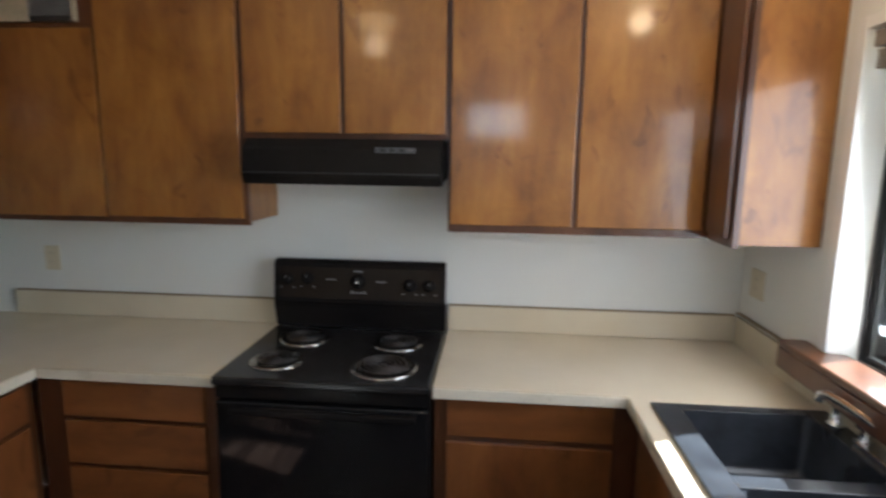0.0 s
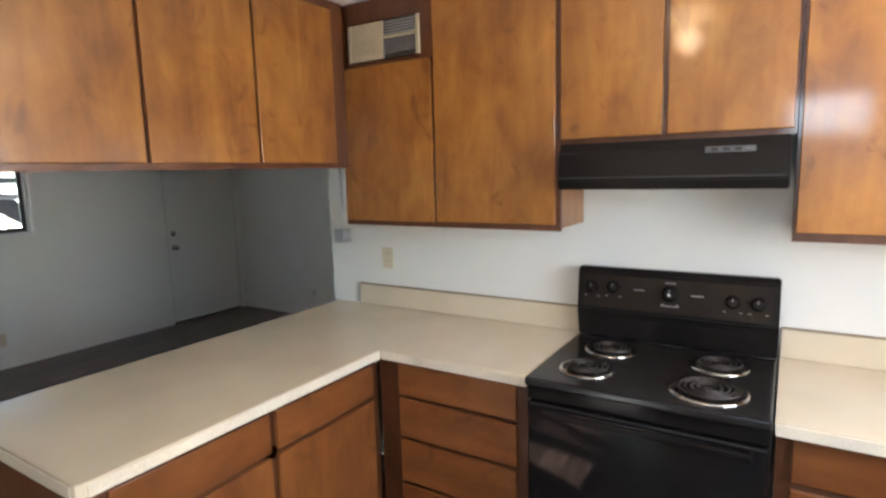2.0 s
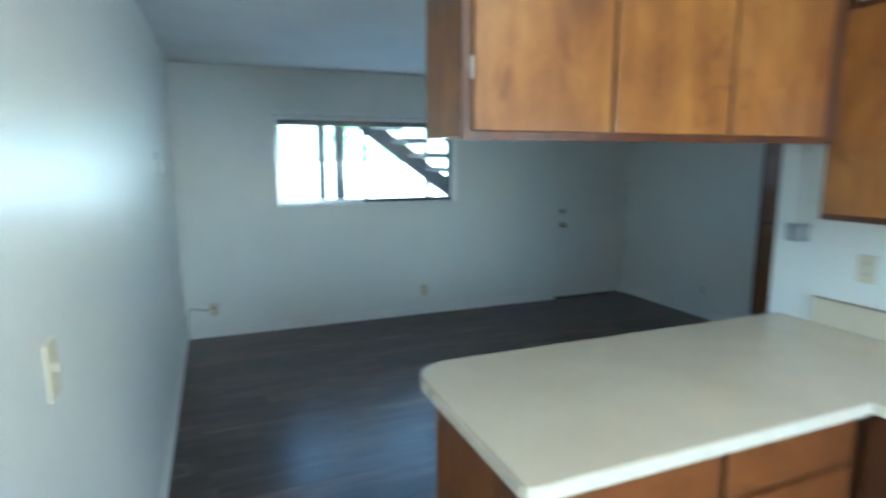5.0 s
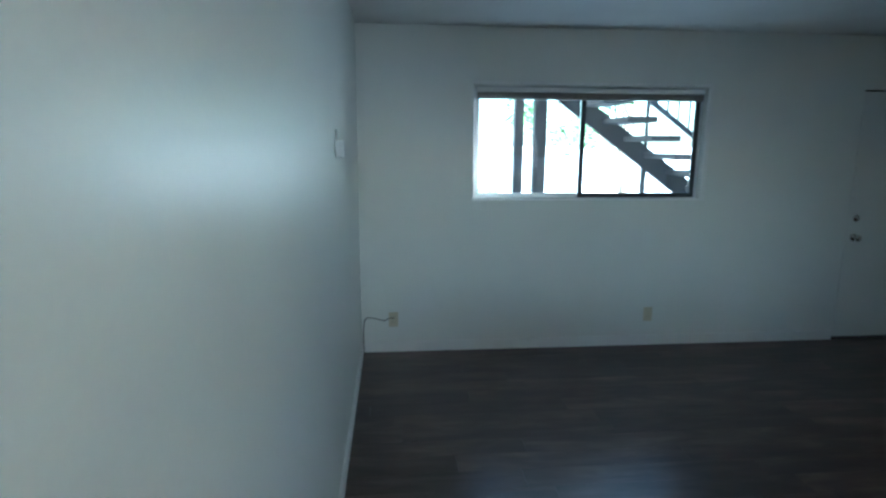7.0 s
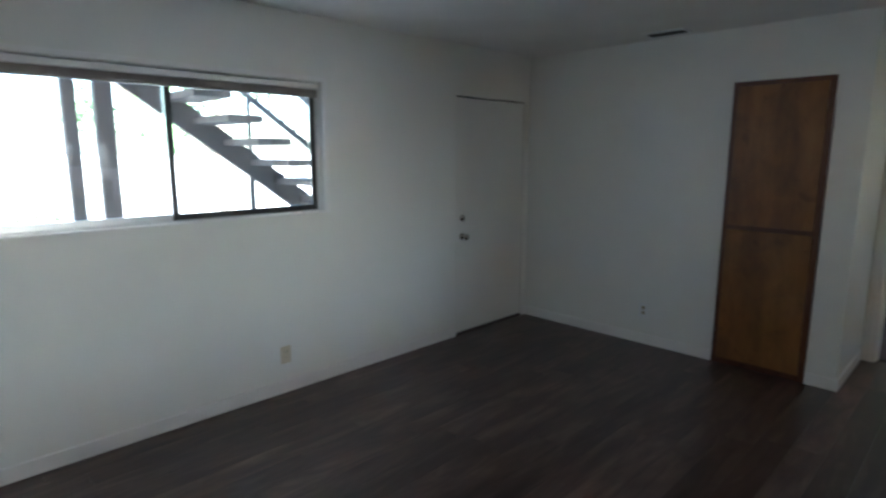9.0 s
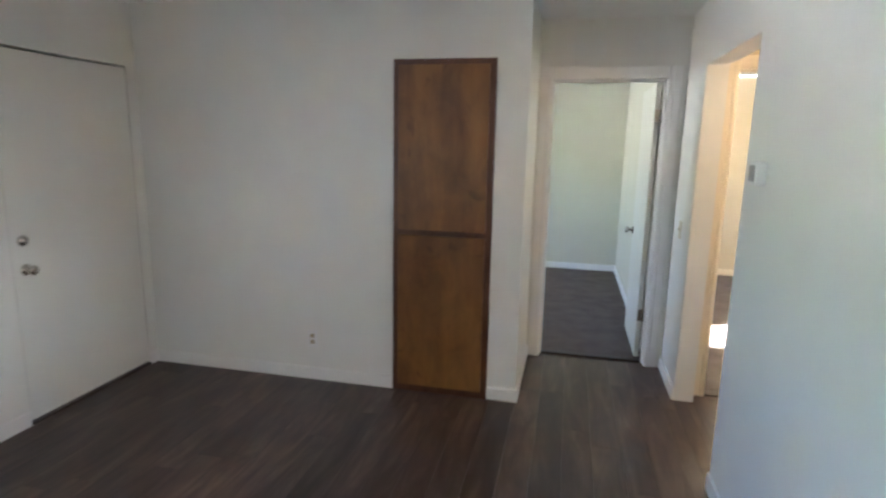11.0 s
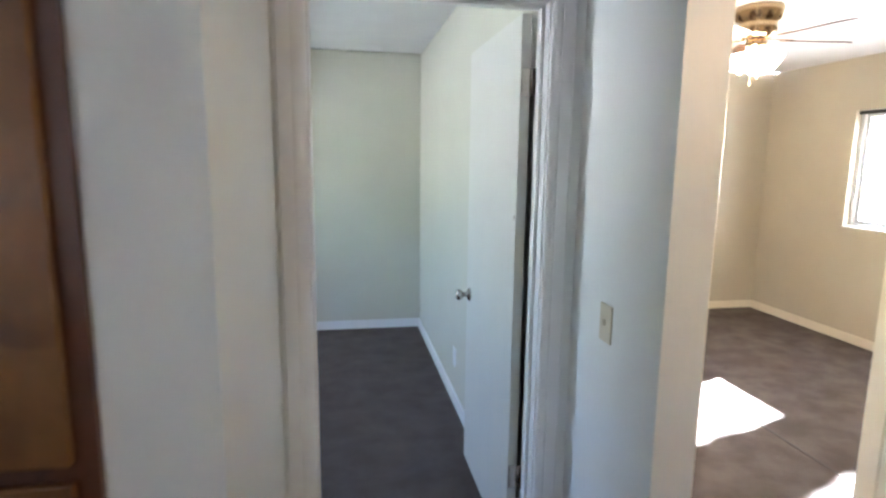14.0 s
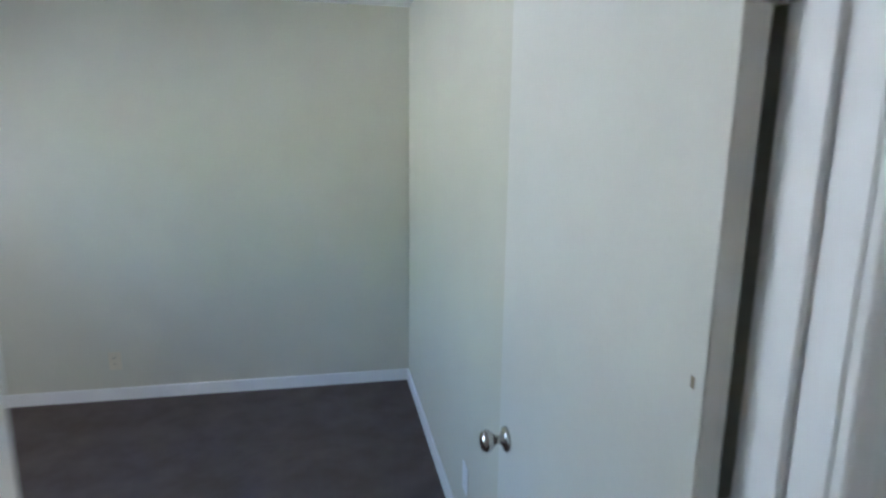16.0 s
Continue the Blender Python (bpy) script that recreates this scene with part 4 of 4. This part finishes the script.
# double sink
sk = thing("sink", (1.42, -1.06, 0.72), "black composite double bowl sink set in the worktop", "sink")
bowls = ((-1.10, -0.745), (-1.49, -1.155))
rim = bmesh.new()
for r in ((1.085, 1.165, -1.55, -0.70, 0.9105, 0.920), (1.54, 1.61, -1.55, -0.70, 0.9105, 0.920), (1.165, 1.54, -0.745, -0.70, 0.9105, 0.920), (1.165, 1.54, -1.155, -1.10, 0.9085, 0.918), (1.165, 1.54, -1.55, -1.49, 0.9105, 0.920)):
    box(rim, *r, bevel=0.003)
part("rim", rim, SINK, sk)
for y0, y1 in bowls:
    bm = bmesh.new()
    top = [bm.verts.new(p) for p in ((1.165, y0, 0.916), (1.54, y0, 0.916), (1.54, y1, 0.916), (1.165, y1, 0.916))]
    low = [bm.verts.new(p) for p in ((1.19, y0 + 0.03, 0.74), (1.515, y0 + 0.03, 0.74), (1.515, y1 - 0.03, 0.74), (1.19, y1 - 0.03, 0.74))]
    bm.faces.new(low)
    for i in range(4):
        bm.faces.new((top[i], top[(i + 1) % 4], low[(i + 1) % 4], low[i]))
    bmesh.ops.bevel(bm, geom=[e for e in bm.edges if len(e.link_faces) == 2], offset=0.025, segments=4, affect="EDGES", profile=0.5)
    for f in bm.faces:
        f.smooth = True
    part("bowl", bm, SINK, sk)
    part("drain", lathe(bmesh.new(), (1.355, 0.5 * (y0 + y1), 0.741), (0, 0, 1), [(0.045, 0), (0.045, 0.003), (0.03, 0.002), (0.008, 0.001)]), CHROME, sk, "chrome drain ring")
fc = thing("faucet", (1.580, -1.08, 0.92), "chrome two-handle kitchen faucet on the sink deck", "faucet")
part("base", prism(bmesh.new(), arc(1.580, -0.93, 0.026, 0, 180) + arc(1.580, -1.23, 0.026, 180, 360), 0.9205, 0.938, 0.004), CHROME, fc)
part("spout", path_tube(bmesh.new(), [(1.580, -1.08, 0.938), (1.580, -1.08, 0.97), (1.577, -1.072, 0.995), (1.567, -1.04, 1.008), (1.553, -0.97, 1.018), (1.537, -0.89, 1.026), (1.527, -0.84, 1.028), (1.521, -0.815, 1.02), (1.519, -0.81, 0.998)], 0.0125, 14), CHROME, fc)
for y in (-0.93, -1.23):
    hd = part("handle", lathe(bmesh.new(), (1.580, y, 0.938), (0, 0, 1), [(0.02, 0), (0.016, 0.012), (0.014, 0.03), (0.027, 0.038), (0.028, 0.05), (0.018, 0.058)]), CHROME, fc)
part("sprayer", lathe(bmesh.new(), (1.580, -0.80, 0.9205), (0, 0, 1), [(0.024, 0), (0.022, 0.006), (0.014, 0.012), (0.013, 0.05), (0.017, 0.075), (0.01, 0.09)]), CHROME, fc)


# ---------------------------------------------------------------- plates, outlets and small fixtures
def plate(name, centre, axis, label, kind="outlet", w=0.072, h=0.116, material=None, inset=None):
    """A cover plate on a wall; axis is the wall's outward direction."""
    c, n = Vector(centre), Vector(axis)
    ob = thing(name, c, label, "switch" if kind == "switch" else "outlet", "wall plates")
    side = Vector((0, 0, 1)).cross(n)

    def slab(du, dv, hu, hv, d0, d1, bev):
        p = c + side * du + Vector((0, 0, dv))
        lo = p - side * hu - Vector((0, 0, hv)) + n * d0
        hi = p + side * hu + Vector((0, 0, hv)) + n * d1
        return boxes((min(lo.x, hi.x), max(lo.x, hi.x), min(lo.y, hi.y), max(lo.y, hi.y), lo.z, hi.z), bevel=bev)
    pl = part("cover_plate", slab(0, 0, w / 2, h / 2, 0.0005, 0.006, 0.002), material or PLATE, ob)
    if kind == "outlet":
        for dv in (0.021, -0.021):
            s = part("socket", slab(0, dv, 0.015, 0.014, 0.005, 0.0075, 0.001), inset or material or PLATE, ob)
            for du in (-0.006, 0.006):
                part("slot", slab(du, dv + 0.002, 0.0012, 0.004, 0.0072, 0.0079, 0), SLOT, s)
    else:
        part("toggle", slab(0, 0.004, 0.005, 0.009, 0.005, 0.016, 0.002), material or PLATE, ob)
    return ob


plate("wall_outlet", (-1.486, 0, 1.18), (0, -1, 0), "ivory duplex outlet over the peninsula worktop")
plate("wall_outlet", (XE, -0.142, 1.19), (-1, 0, 0), "ivory duplex outlet beside the sink window", w=0.11)
plate("wall_outlet", (XW, -0.449, 0.26), (1, 0, 0), "ivory duplex outlet low under the living room window")
co = plate("wall_outlet", (XW, -2.503, 0.262), (1, 0, 0), "ivory low outlet with a dark cable running from it")
plate("wall_outlet", (-4.255, YP, 0.285), (0, -1, 0), "white plate with a tan duplex outlet low on the pantry wall", material=PLATE_WHITE, inset=GRILLE)
plate("wall_outlet", (-3.845, B1Y, 0.262), (0, -1, 0), "ivory duplex outlet low on the bedroom wall")
plate("wall_outlet", (B1X, 4.56, 0.305), (-1, 0, 0), "white duplex outlet low beside the open door", material=PLATE_WHITE)
plate("light_switch", (XT, 2.75, 1.063), (-1, 0, 0), "ivory toggle light switch by the bedroom door", "switch")
plate("light_switch", (-1.33, YS, 1.22), (0, 1, 0), "ivory toggle light switch in the kitchen passage", "switch")
cb = thing("cable", (XW + 0.02, -2.600, 0.0), "thin dark cable drooping from the outlet to the floor", "cable")
part("cord", path_tube(bmesh.new(), [(XW + 0.008, -2.500, 0.268), (XW + 0.03, -2.520, 0.285), (XW + 0.05, -2.580, 0.268), (XW + 0.05, -2.640, 0.288), (XW + 0.04, -2.700, 0.293), (XW + 0.03, -2.725, 0.268), (XW + 0.03, -2.735, 0.2), (XW + 0.03, -2.735, 0.08), (XW + 0.03, -2.730, 0.005)], 0.0035, 8), BLACK_MATT, cb)
th = thing("thermostat", (XT, 1.245, 1.455), "white wall thermostat with a metal front plate", "thermostat")
part("housing", boxes((XT - 0.04, XT - 0.001, 1.222, 1.314, 1.452, 1.542), bevel=0.006), PLATE_WHITE, th)
fp = part("front_plate", boxes((XT - 0.045, XT - 0.0405, 1.237, 1.299, 1.466, 1.528), bevel=0.002), STEEL, th, "dull grey metal front plate")
part("lever", boxes((XT - 0.052, XT - 0.0455, 1.257, 1.277, 1.488, 1.50), bevel=0.002), CHROME, fp)
db = thing("door_chime", (-3.868, YS, 1.54), "small white box hanging on the living room wall", "chime")
part("housing", boxes((-3.913, -3.823, YS + 0.001, YS + 0.04, 1.545, 1.62), bevel=0.008), PLATE_WHITE, db)
part("hook", boxes((-3.878, -3.858, YS + 0.001, YS + 0.008, 1.6205, 1.67), bevel=0.002), STEEL, db, "dark hook above the box")
cd = thing("conduit", (-1.80, -0.2, 1.27), "thin painted conduit ending in a small grey junction box", "conduit")
part("pipe", tube(bmesh.new(), (-1.725, -0.095, 1.34), (-1.725, -0.095, 1.699), 0.008), PLATE_WHITE, cd, "thin white painted pipe")
part("junction_box", boxes((-1.757, -1.693, -0.13, -0.06, 1.27, 1.345), bevel=0.004), STEEL, cd)
cv = thing("ceiling_vent", (-4.09, 1.955, H), "small dark ceiling register near the pantry wall", "vent")
part("frame", boxes((-4.26, -3.96, 1.875, 1.895, H - 0.012, H - 0.001), (-4.26, -3.96, 2.015, 2.035, H - 0.012, H - 0.001), (-4.26, -4.24, 1.895, 2.015, H - 0.012, H - 0.001), (-3.98, -3.96, 1.895, 2.015, H - 0.012, H - 0.001), bevel=0.002), PLATE_WHITE, cv)
part("backing", boxes((-4.24, -3.98, 1.895, 2.015, H - 0.004, H - 0.001)), SLOT, cv)
for k in range(6):
    part("slat", boxes((-4.24, -3.98, 1.903 + 0.019 * k, 1.909 + 0.019 * k, H - 0.014, H - 0.0045)), BRONZE, cv)
sd = thing("smoke_detector", (-2.4, 2.25, H - 0.03), "round white smoke detector on the hall ceiling", "smoke detector")
part("housing", lathe(bmesh.new(), (-2.4, 2.25, H - 0.0005), (0, 0, -1), [(0.065, 0), (0.065, 0.012), (0.055, 0.028), (0.03, 0.034)]), PLATE_WHITE, sd)


def dome_lamp(x, y, r, label):
    ob = thing("ceiling_light", (x, y, H), label, "lamp", "kitchen ceiling lights")
    part("pan", lathe(bmesh.new(), (x, y, H - 0.0005), (0, 0, -1), [(r + 0.012, 0), (r + 0.014, 0.012), (r + 0.004, 0.02), (r * 0.6, 0.02)]), BRASS, ob)
    part("dome", lathe(bmesh.new(), (x, y, H - 0.021), (0, 0, -1), [(r, 0), (r * 0.97, 0.025), (r * 0.8, 0.055), (r * 0.5, 0.076), (0.02, 0.085)]), DOME, ob, "lit opal glass dome").visible_shadow = False
    return ob


dome_lamp(-0.09, -1.37, 0.11, "small round ceiling light with a warm lit dome")
dome_lamp(1.22, -0.95, 0.085, "small warm lit dome over the kitchen sink")

sc = thing("wall_lamp", (-1.21, 1.4, 1.98), "small warm lit wall lamp in the vestibule", "lamp")
part("back_plate", boxes((-1.27, -1.15, 1.4005, 1.415, 1.95, 2.05), bevel=0.004), BRASS, sc)
part("shade", lathe(bmesh.new(), (-1.21, 1.475, 1.96), (0, 0, 1), [(0.035, 0), (0.055, 0.02), (0.06, 0.06), (0.045, 0.09), (0.03, 0.095)]), DOME, sc, "lit opal glass shade").visible_shadow = False
part("arm", tube(bmesh.new(), (-1.21, 1.415, 1.99), (-1.21, 1.44, 1.99), 0.012), BRASS, sc)

lr = thing("ceiling_light", (-2.55, -1.6, H), "square white glass ceiling light, unlit, in the living room", "lamp")
part("pan", boxes((-2.68, -2.42, -1.73, -1.47, H - 0.02, H - 0.001), bevel=0.003), BRASS, lr)
part("glass", boxes((-2.71, -2.39, -1.76, -1.44, H - 0.07, H - 0.0205), bevel=0.015), PLATE_WHITE, lr, "white glass diffuser")

# ---------------------------------------------------------------- pantry
pa = thing("pantry_cabinet", (-3.38, YP, 0), "tall built-in pantry with two dark stained doors", "cabinet")
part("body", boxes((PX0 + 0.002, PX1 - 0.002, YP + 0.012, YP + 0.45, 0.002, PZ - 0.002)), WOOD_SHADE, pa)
part("face_frame", boxes((PX0 + 0.001, PX0 + 0.05, YP - 0.012, YP + 0.0115, 0.002, PZ - 0.001), (PX1 - 0.05, PX1 - 0.001, YP - 0.012, YP + 0.0115, 0.002, PZ - 0.001), (PX0 + 0.05, PX1 - 0.05, YP - 0.012, YP + 0.0115, PZ - 0.05, PZ - 0.001), (PX0 + 0.05, PX1 - 0.05, YP - 0.012, YP + 0.0115, 1.03, 1.07), (PX0 + 0.05, PX1 - 0.05, YP - 0.012, YP + 0.0115, 0.002, 0.07)), WOOD_DARK, pa, "dark stained face frame")
panel_door("door", pa, PX0 + 0.036, PX1 - 0.036, YP - 0.03, YP - 0.0125, 1.063, PZ - 0.034, WOOD_PANTRY)
panel_door("door", pa, PX0 + 0.036, PX1 - 0.036, YP - 0.03, YP - 0.0125, 0.05, 1.032, WOOD_PANTRY)

# ---------------------------------------------------------------- second bedroom's ceiling fan
fx, fy = -0.28, 4.29
fan = thing("ceiling_fan", (fx, fy, H), "low ceiling fan with dark blades and lit frosted shades", "ceiling fan")
part("canopy", lathe(bmesh.new(), (fx, fy, H - 0.0005), (0, 0, -1), [(0.13, 0), (0.135, 0.02), (0.12, 0.075), (0.1, 0.085), (0.105, 0.1), (0.105, 0.15), (0.08, 0.17), (0.03, 0.18)], 32), BRASS, fan, "polished metal motor housing")
for k in range(5):
    a = radians(72 * k - 8)
    q = Matrix.Translation((fx, fy, H - 0.185)) @ Matrix.Rotation(a, 4, "Z") @ Matrix.Rotation(radians(11), 4, "X")
    bm = prism(bmesh.new(), [(0.17, -0.05), (0.2, -0.062), (0.5, -0.07), (0.545, -0.05), (0.55, 0), (0.545, 0.05), (0.5, 0.07), (0.2, 0.062), (0.17, 0.05)], -0.003, 0.003)
    bmesh.ops.transform(bm, matrix=q, verts=bm.verts)
    bl = part("blade", bm, FANWOOD, fan, "dark wooden blade")
    bm = boxes((0.06, 0.22, -0.012, 0.012, 0.004, 0.010), bevel=0.002)
    bmesh.ops.transform(bm, matrix=q, verts=bm.verts)
    part("bracket", bm, BRASS, bl)
part("light_fitter", lathe(bmesh.new(), (fx, fy, H - 0.18), (0, 0, -1), [(0.05, 0), (0.06, 0.02), (0.055, 0.05), (0.02, 0.06)]), BRASS, fan)
for k in range(4):
    a = radians(90 * k + 40)
    d = Vector((math.cos(a), math.sin(a), -0.75)).normalized()
    c = Vector((fx, fy, H - 0.235)) + 0.045 * d
    sh = part("shade", lathe(bmesh.new(), c, d, [(0.022, 0), (0.03, 0.015), (0.05, 0.05), (0.06, 0.085), (0.066, 0.1), (0.058, 0.1), (0.02, 0.07)], 20), SHADE, fan, "lit frosted glass tulip shade")
    sh.visible_shadow = False
for dx, ln in ((-0.02, 0.16), (0.025, 0.12)):
    c = part("pull_chain", tube(bmesh.new(), (fx + dx, fy, H - 0.24), (fx + dx, fy, H - 0.26 - ln), 0.0015, sides=6), BRASS, fan)
    part("pull", lathe(bmesh.new(), (fx + dx, fy, H - 0.26 - ln), (0, 0, -1), [(0.003, 0), (0.007, 0.01), (0.006, 0.02), (0.002, 0.026)], 10), BRASS, c)

# ---------------------------------------------------------------- outside
structure("ground", boxes((-400, 400, -400, 400, -0.45, -0.10)), CONCRETE, "pale sunlit concrete and gravel ground", "ground")
es = thing("outdoor_staircase", (-6.85, 0.3, -0.1), "dark timber outdoor staircase with open treads and iron rail", "staircase")


def slanted(x0, x1, ya, za, yb, zb, half):
    """A plank on edge that runs down a slope."""
    bm = bmesh.new()
    n = Vector((0, -(zb - za), yb - ya)).normalized() * half
    vs = []
    for x in (x0, x1):
        for y, z in ((ya, za), (yb, zb)):
            vs.append([bm.verts.new((x, y + s * n.y, z + s * n.z)) for s in (-1, 1)])
    (a0, a1), (b0, b1_), (c0, c1), (d0, d1_) = vs
    for q in ((a0, a1, b1_, b0), (c0, d0, d1_, c1), (a0, b0, d0, c0), (a1, c1, d1_, b1_), (a0, c0, c1, a1), (b0, b1_, d1_, d0)):
        bm.faces.new(q)
    return bm


SL = -0.72


def stair_z(y):
    return 1.63 + SL * y


part("stringer", slanted(-7.23, -7.17, -1.6, stair_z(-1.6), 2.3, stair_z(2.3), 0.1), STAIR_WOOD, es)
for k in range(-5, 10):
    y = -0.252 + 0.245 * k
    part("tread", boxes((-7.19, -6.5, y - 0.03, y + 0.26, stair_z(y) + 0.005, stair_z(y) + 0.06), bevel=0.006), STAIR_WOOD, es)
for h in (0.62, 1.05):
    part("rail", slanted(-7.22, -7.19, -1.6, stair_z(-1.6) + h, 2.2, stair_z(2.2) + h, 0.026), IRON, es, "black iron rail")
for k in range(30):
    y = -1.55 + 0.125 * k
    part("baluster", tube(bmesh.new(), (-7.205, y, stair_z(y) + 0.62), (-7.205, y, stair_z(y) + 1.05), 0.011, sides=6), IRON, es)
for y in (-0.6, 0.23, 1.2, 2.15):
    part("rail_post", tube(bmesh.new(), (-7.205, y, stair_z(y) + 0.08), (-7.205, y, stair_z(y) + 1.05), 0.02, sides=8), IRON, es)
part("prop", boxes((-7.224, -7.176, 0.2, 0.245, -0.1, 1.42)), STAIR_WOOD, es)
for y0, y1 in ((-1.22, -1.125), (-1.01, -0.88)):
    ps = thing("porch_post", (-7.2, y0, -0.1), "brown timber post standing outside the window", "post", "porch posts")
    part("shaft", boxes((-7.25, -7.15, y0, y1, -0.1, 4.4), bevel=0.008), STAIR_WOOD, ps)


def leaves(bm, centre, spread, count, size, rng):
    for _ in range(count):
        d = Vector((rng.gauss(0, 1), rng.gauss(0, 1), rng.gauss(0, 1))).normalized() * rng.random() ** 0.45
        p = Vector(centre) + Vector((d.x * spread[0], d.y * spread[1], d.z * spread[2]))
        q = Euler((rng.uniform(0, 6.3), rng.uniform(0, 6.3), rng.uniform(0, 6.3))).to_matrix()
        s = size * rng.uniform(0.6, 1.4)
        bm.faces.new([bm.verts.new(p + q @ Vector(c) * s) for c in ((0, -1, 0), (0.42, -0.1, 0.08), (0, 1, 0), (-0.42, -0.1, 0.08))])


def tree(place, height, crown, clumps, count, size, seed, label, spread=0.5):
    rng = random.Random(seed)
    ob = thing("tree", place, label, "tree")
    b = Vector(place)
    pts = [b + Vector((rng.uniform(-0.06, 0.06) * k, rng.uniform(-0.06, 0.06) * k, height * 0.62 * k / 5)) for k in range(6)]
    bm = bmesh.new()
    for k in range(5):
        tube(bm, pts[k], pts[k + 1], 0.11 - 0.014 * k, 0.11 - 0.014 * (k + 1), 10)
    part("trunk", bm, BARK, ob)
    top, lf = pts[-1], bmesh.new()
    for _ in range(clumps):
        c = top + Vector((rng.uniform(-1, 1) * crown[0], rng.uniform(-1, 1) * crown[1], rng.uniform(-0.7, 1) * crown[2]))
        bm = bmesh.new()
        path_tube(bm, [pts[3], pts[3].lerp(c, 0.5) + Vector((0, 0, 0.1)), c], 0.022, 6)
        part("limb", bm, BARK, ob)
        leaves(lf, c, (0.5, spread, 0.38), count, size, rng)
    part("crown", lf, LEAF, ob)
    return ob


tree((-13.5, -2.6, -0.1), 3.6, (1.5, 1.6, 1.1), 12, 130, 0.09, 3, "leafy green tree across the sunlit yard")
tree((-13.5, 2.6, -0.1), 4.6, (1.5, 2.2, 1.5), 11, 110, 0.08, 5, "leafy green tree behind the outdoor stairs")
tree((-16.0, -7.5, -0.1), 3.8, (1.6, 1.8, 1.2), 12, 130, 0.09, 9, "leafy green tree across the sunlit yard")
# added light blocker: its high, unseen crown trims the kitchen's sun patch
tree((4.2, -0.3, -0.1), 5.9, (0.3, 0.75, 0.12), 18, 420, 0.085, 11, "added tree behind the fence, its unseen crown cutting the kitchen sun")
# added occluder, narrow so that sun enters only at the bedroom window's sides
tree((4.0, 5.55, -0.1), 4.5, (0.1, 0.09, 0.75), 20, 420, 0.08, 13, "added unseen tree that shades the middle of the bedroom window", 0.14)
tree((4.6, 2.6, -0.1), 3.0, (0.6, 0.9, 0.6), 12, 150, 0.07, 7, "leafy garden tree beside the wooden fence")
sb = thing("shrub", (-12.0, -1.0, -0.1), "low green shrub in the bright yard", "shrub")
rng = random.Random(21)
bm = bmesh.new()
for k in range(6):
    leaves(bm, (-12 + rng.uniform(-0.5, 0.5), -1.0 + rng.uniform(-0.6, 0.6), 0.35 + rng.uniform(-0.1, 0.3)), (0.4, 0.4, 0.35), 120, 0.06, rng)
part("foliage", bm, LEAF, sb)
part("stem", tube(bmesh.new(), (-12, -1, -0.1), (-12, -1, 0.5), 0.03, 0.015, 8), BARK, sb)

fe = thing("fence", (3.6, 0, -0.1), "weathered tan board fence beside the house", "fence")
first = None
for k in range(54):
    y = -4.0 + 0.15 * k
    if first is None:
        first = part("board", boxes((3.60, 3.62, y, y + 0.143, -0.1, 1.5), bevel=0.002), FENCE, fe)
    else:
        o = new("board", first.data)
        o.parent, o.location = fe, (0, 0.15 * k, rng.uniform(-0.012, 0.012))
for z in (0.25, 1.35):
    part("rail", boxes((3.621, 3.66, -4.0, 4.1, z, z + 0.09)), FENCE, fe)

# ---------------------------------------------------------------- vinyl planks
floor = tagged(new("floor"), "dark brown wood-look vinyl plank floor", "floor", "", "structure")
PW, PL = 0.152, 1.22
rng = random.Random(4)
shared = {}


def plank(x0, x1, y0, y1):
    key = (round(x1 - x0, 3), round(y1 - y0, 3))
    if key not in shared:
        bm = boxes((0.0003, key[0] - 0.0003, 0.0003, key[1] - 0.0003, -0.012, 0.0), bevel=0.0006)
        bmesh.ops.recalc_face_normals(bm, faces=bm.faces)
        me = bpy.data.meshes.new("plank")
        bm.to_mesh(me)
        bm.free()
        me.materials.append(PLANK)
        shared[key] = me
    o = new("plank", shared[key])
    o.parent, o.location = floor, (x0, y0, 0)


def lay(xa, xb, y0, y1, shift):
    y = y0 - shift
    while y < y1:
        a, b = max(y, y0), min(y + PL, y1)
        if b - a > 0.02:
            plank(xa, xb, a, b)
        y += PL


x = XW
while x < XE - 0.01:
    xb = min(x + PW, XE)
    shift = rng.uniform(0, PL)
    cut = [c for c in (XH, XT, XT + 0.12, -0.76) if x + 0.005 < c < xb - 0.005]
    for xa, xc in zip([x] + sorted(cut), sorted(cut) + [xb]):
        m = 0.5 * (xa + xc)
        if m < XH:
            lay(xa, xc, YS, YP, shift)
        elif m < XT:
            lay(xa, xc, YS, YB + 0.07, shift)
        else:
            lay(xa, xc, YS, 0.0, shift)
            if m < -0.76:
                inside = m > XT + 0.12
                lay(xa, xc, 1.4 if inside else OY0, VY + 0.03 if inside else OY1, shift)
    x = xb
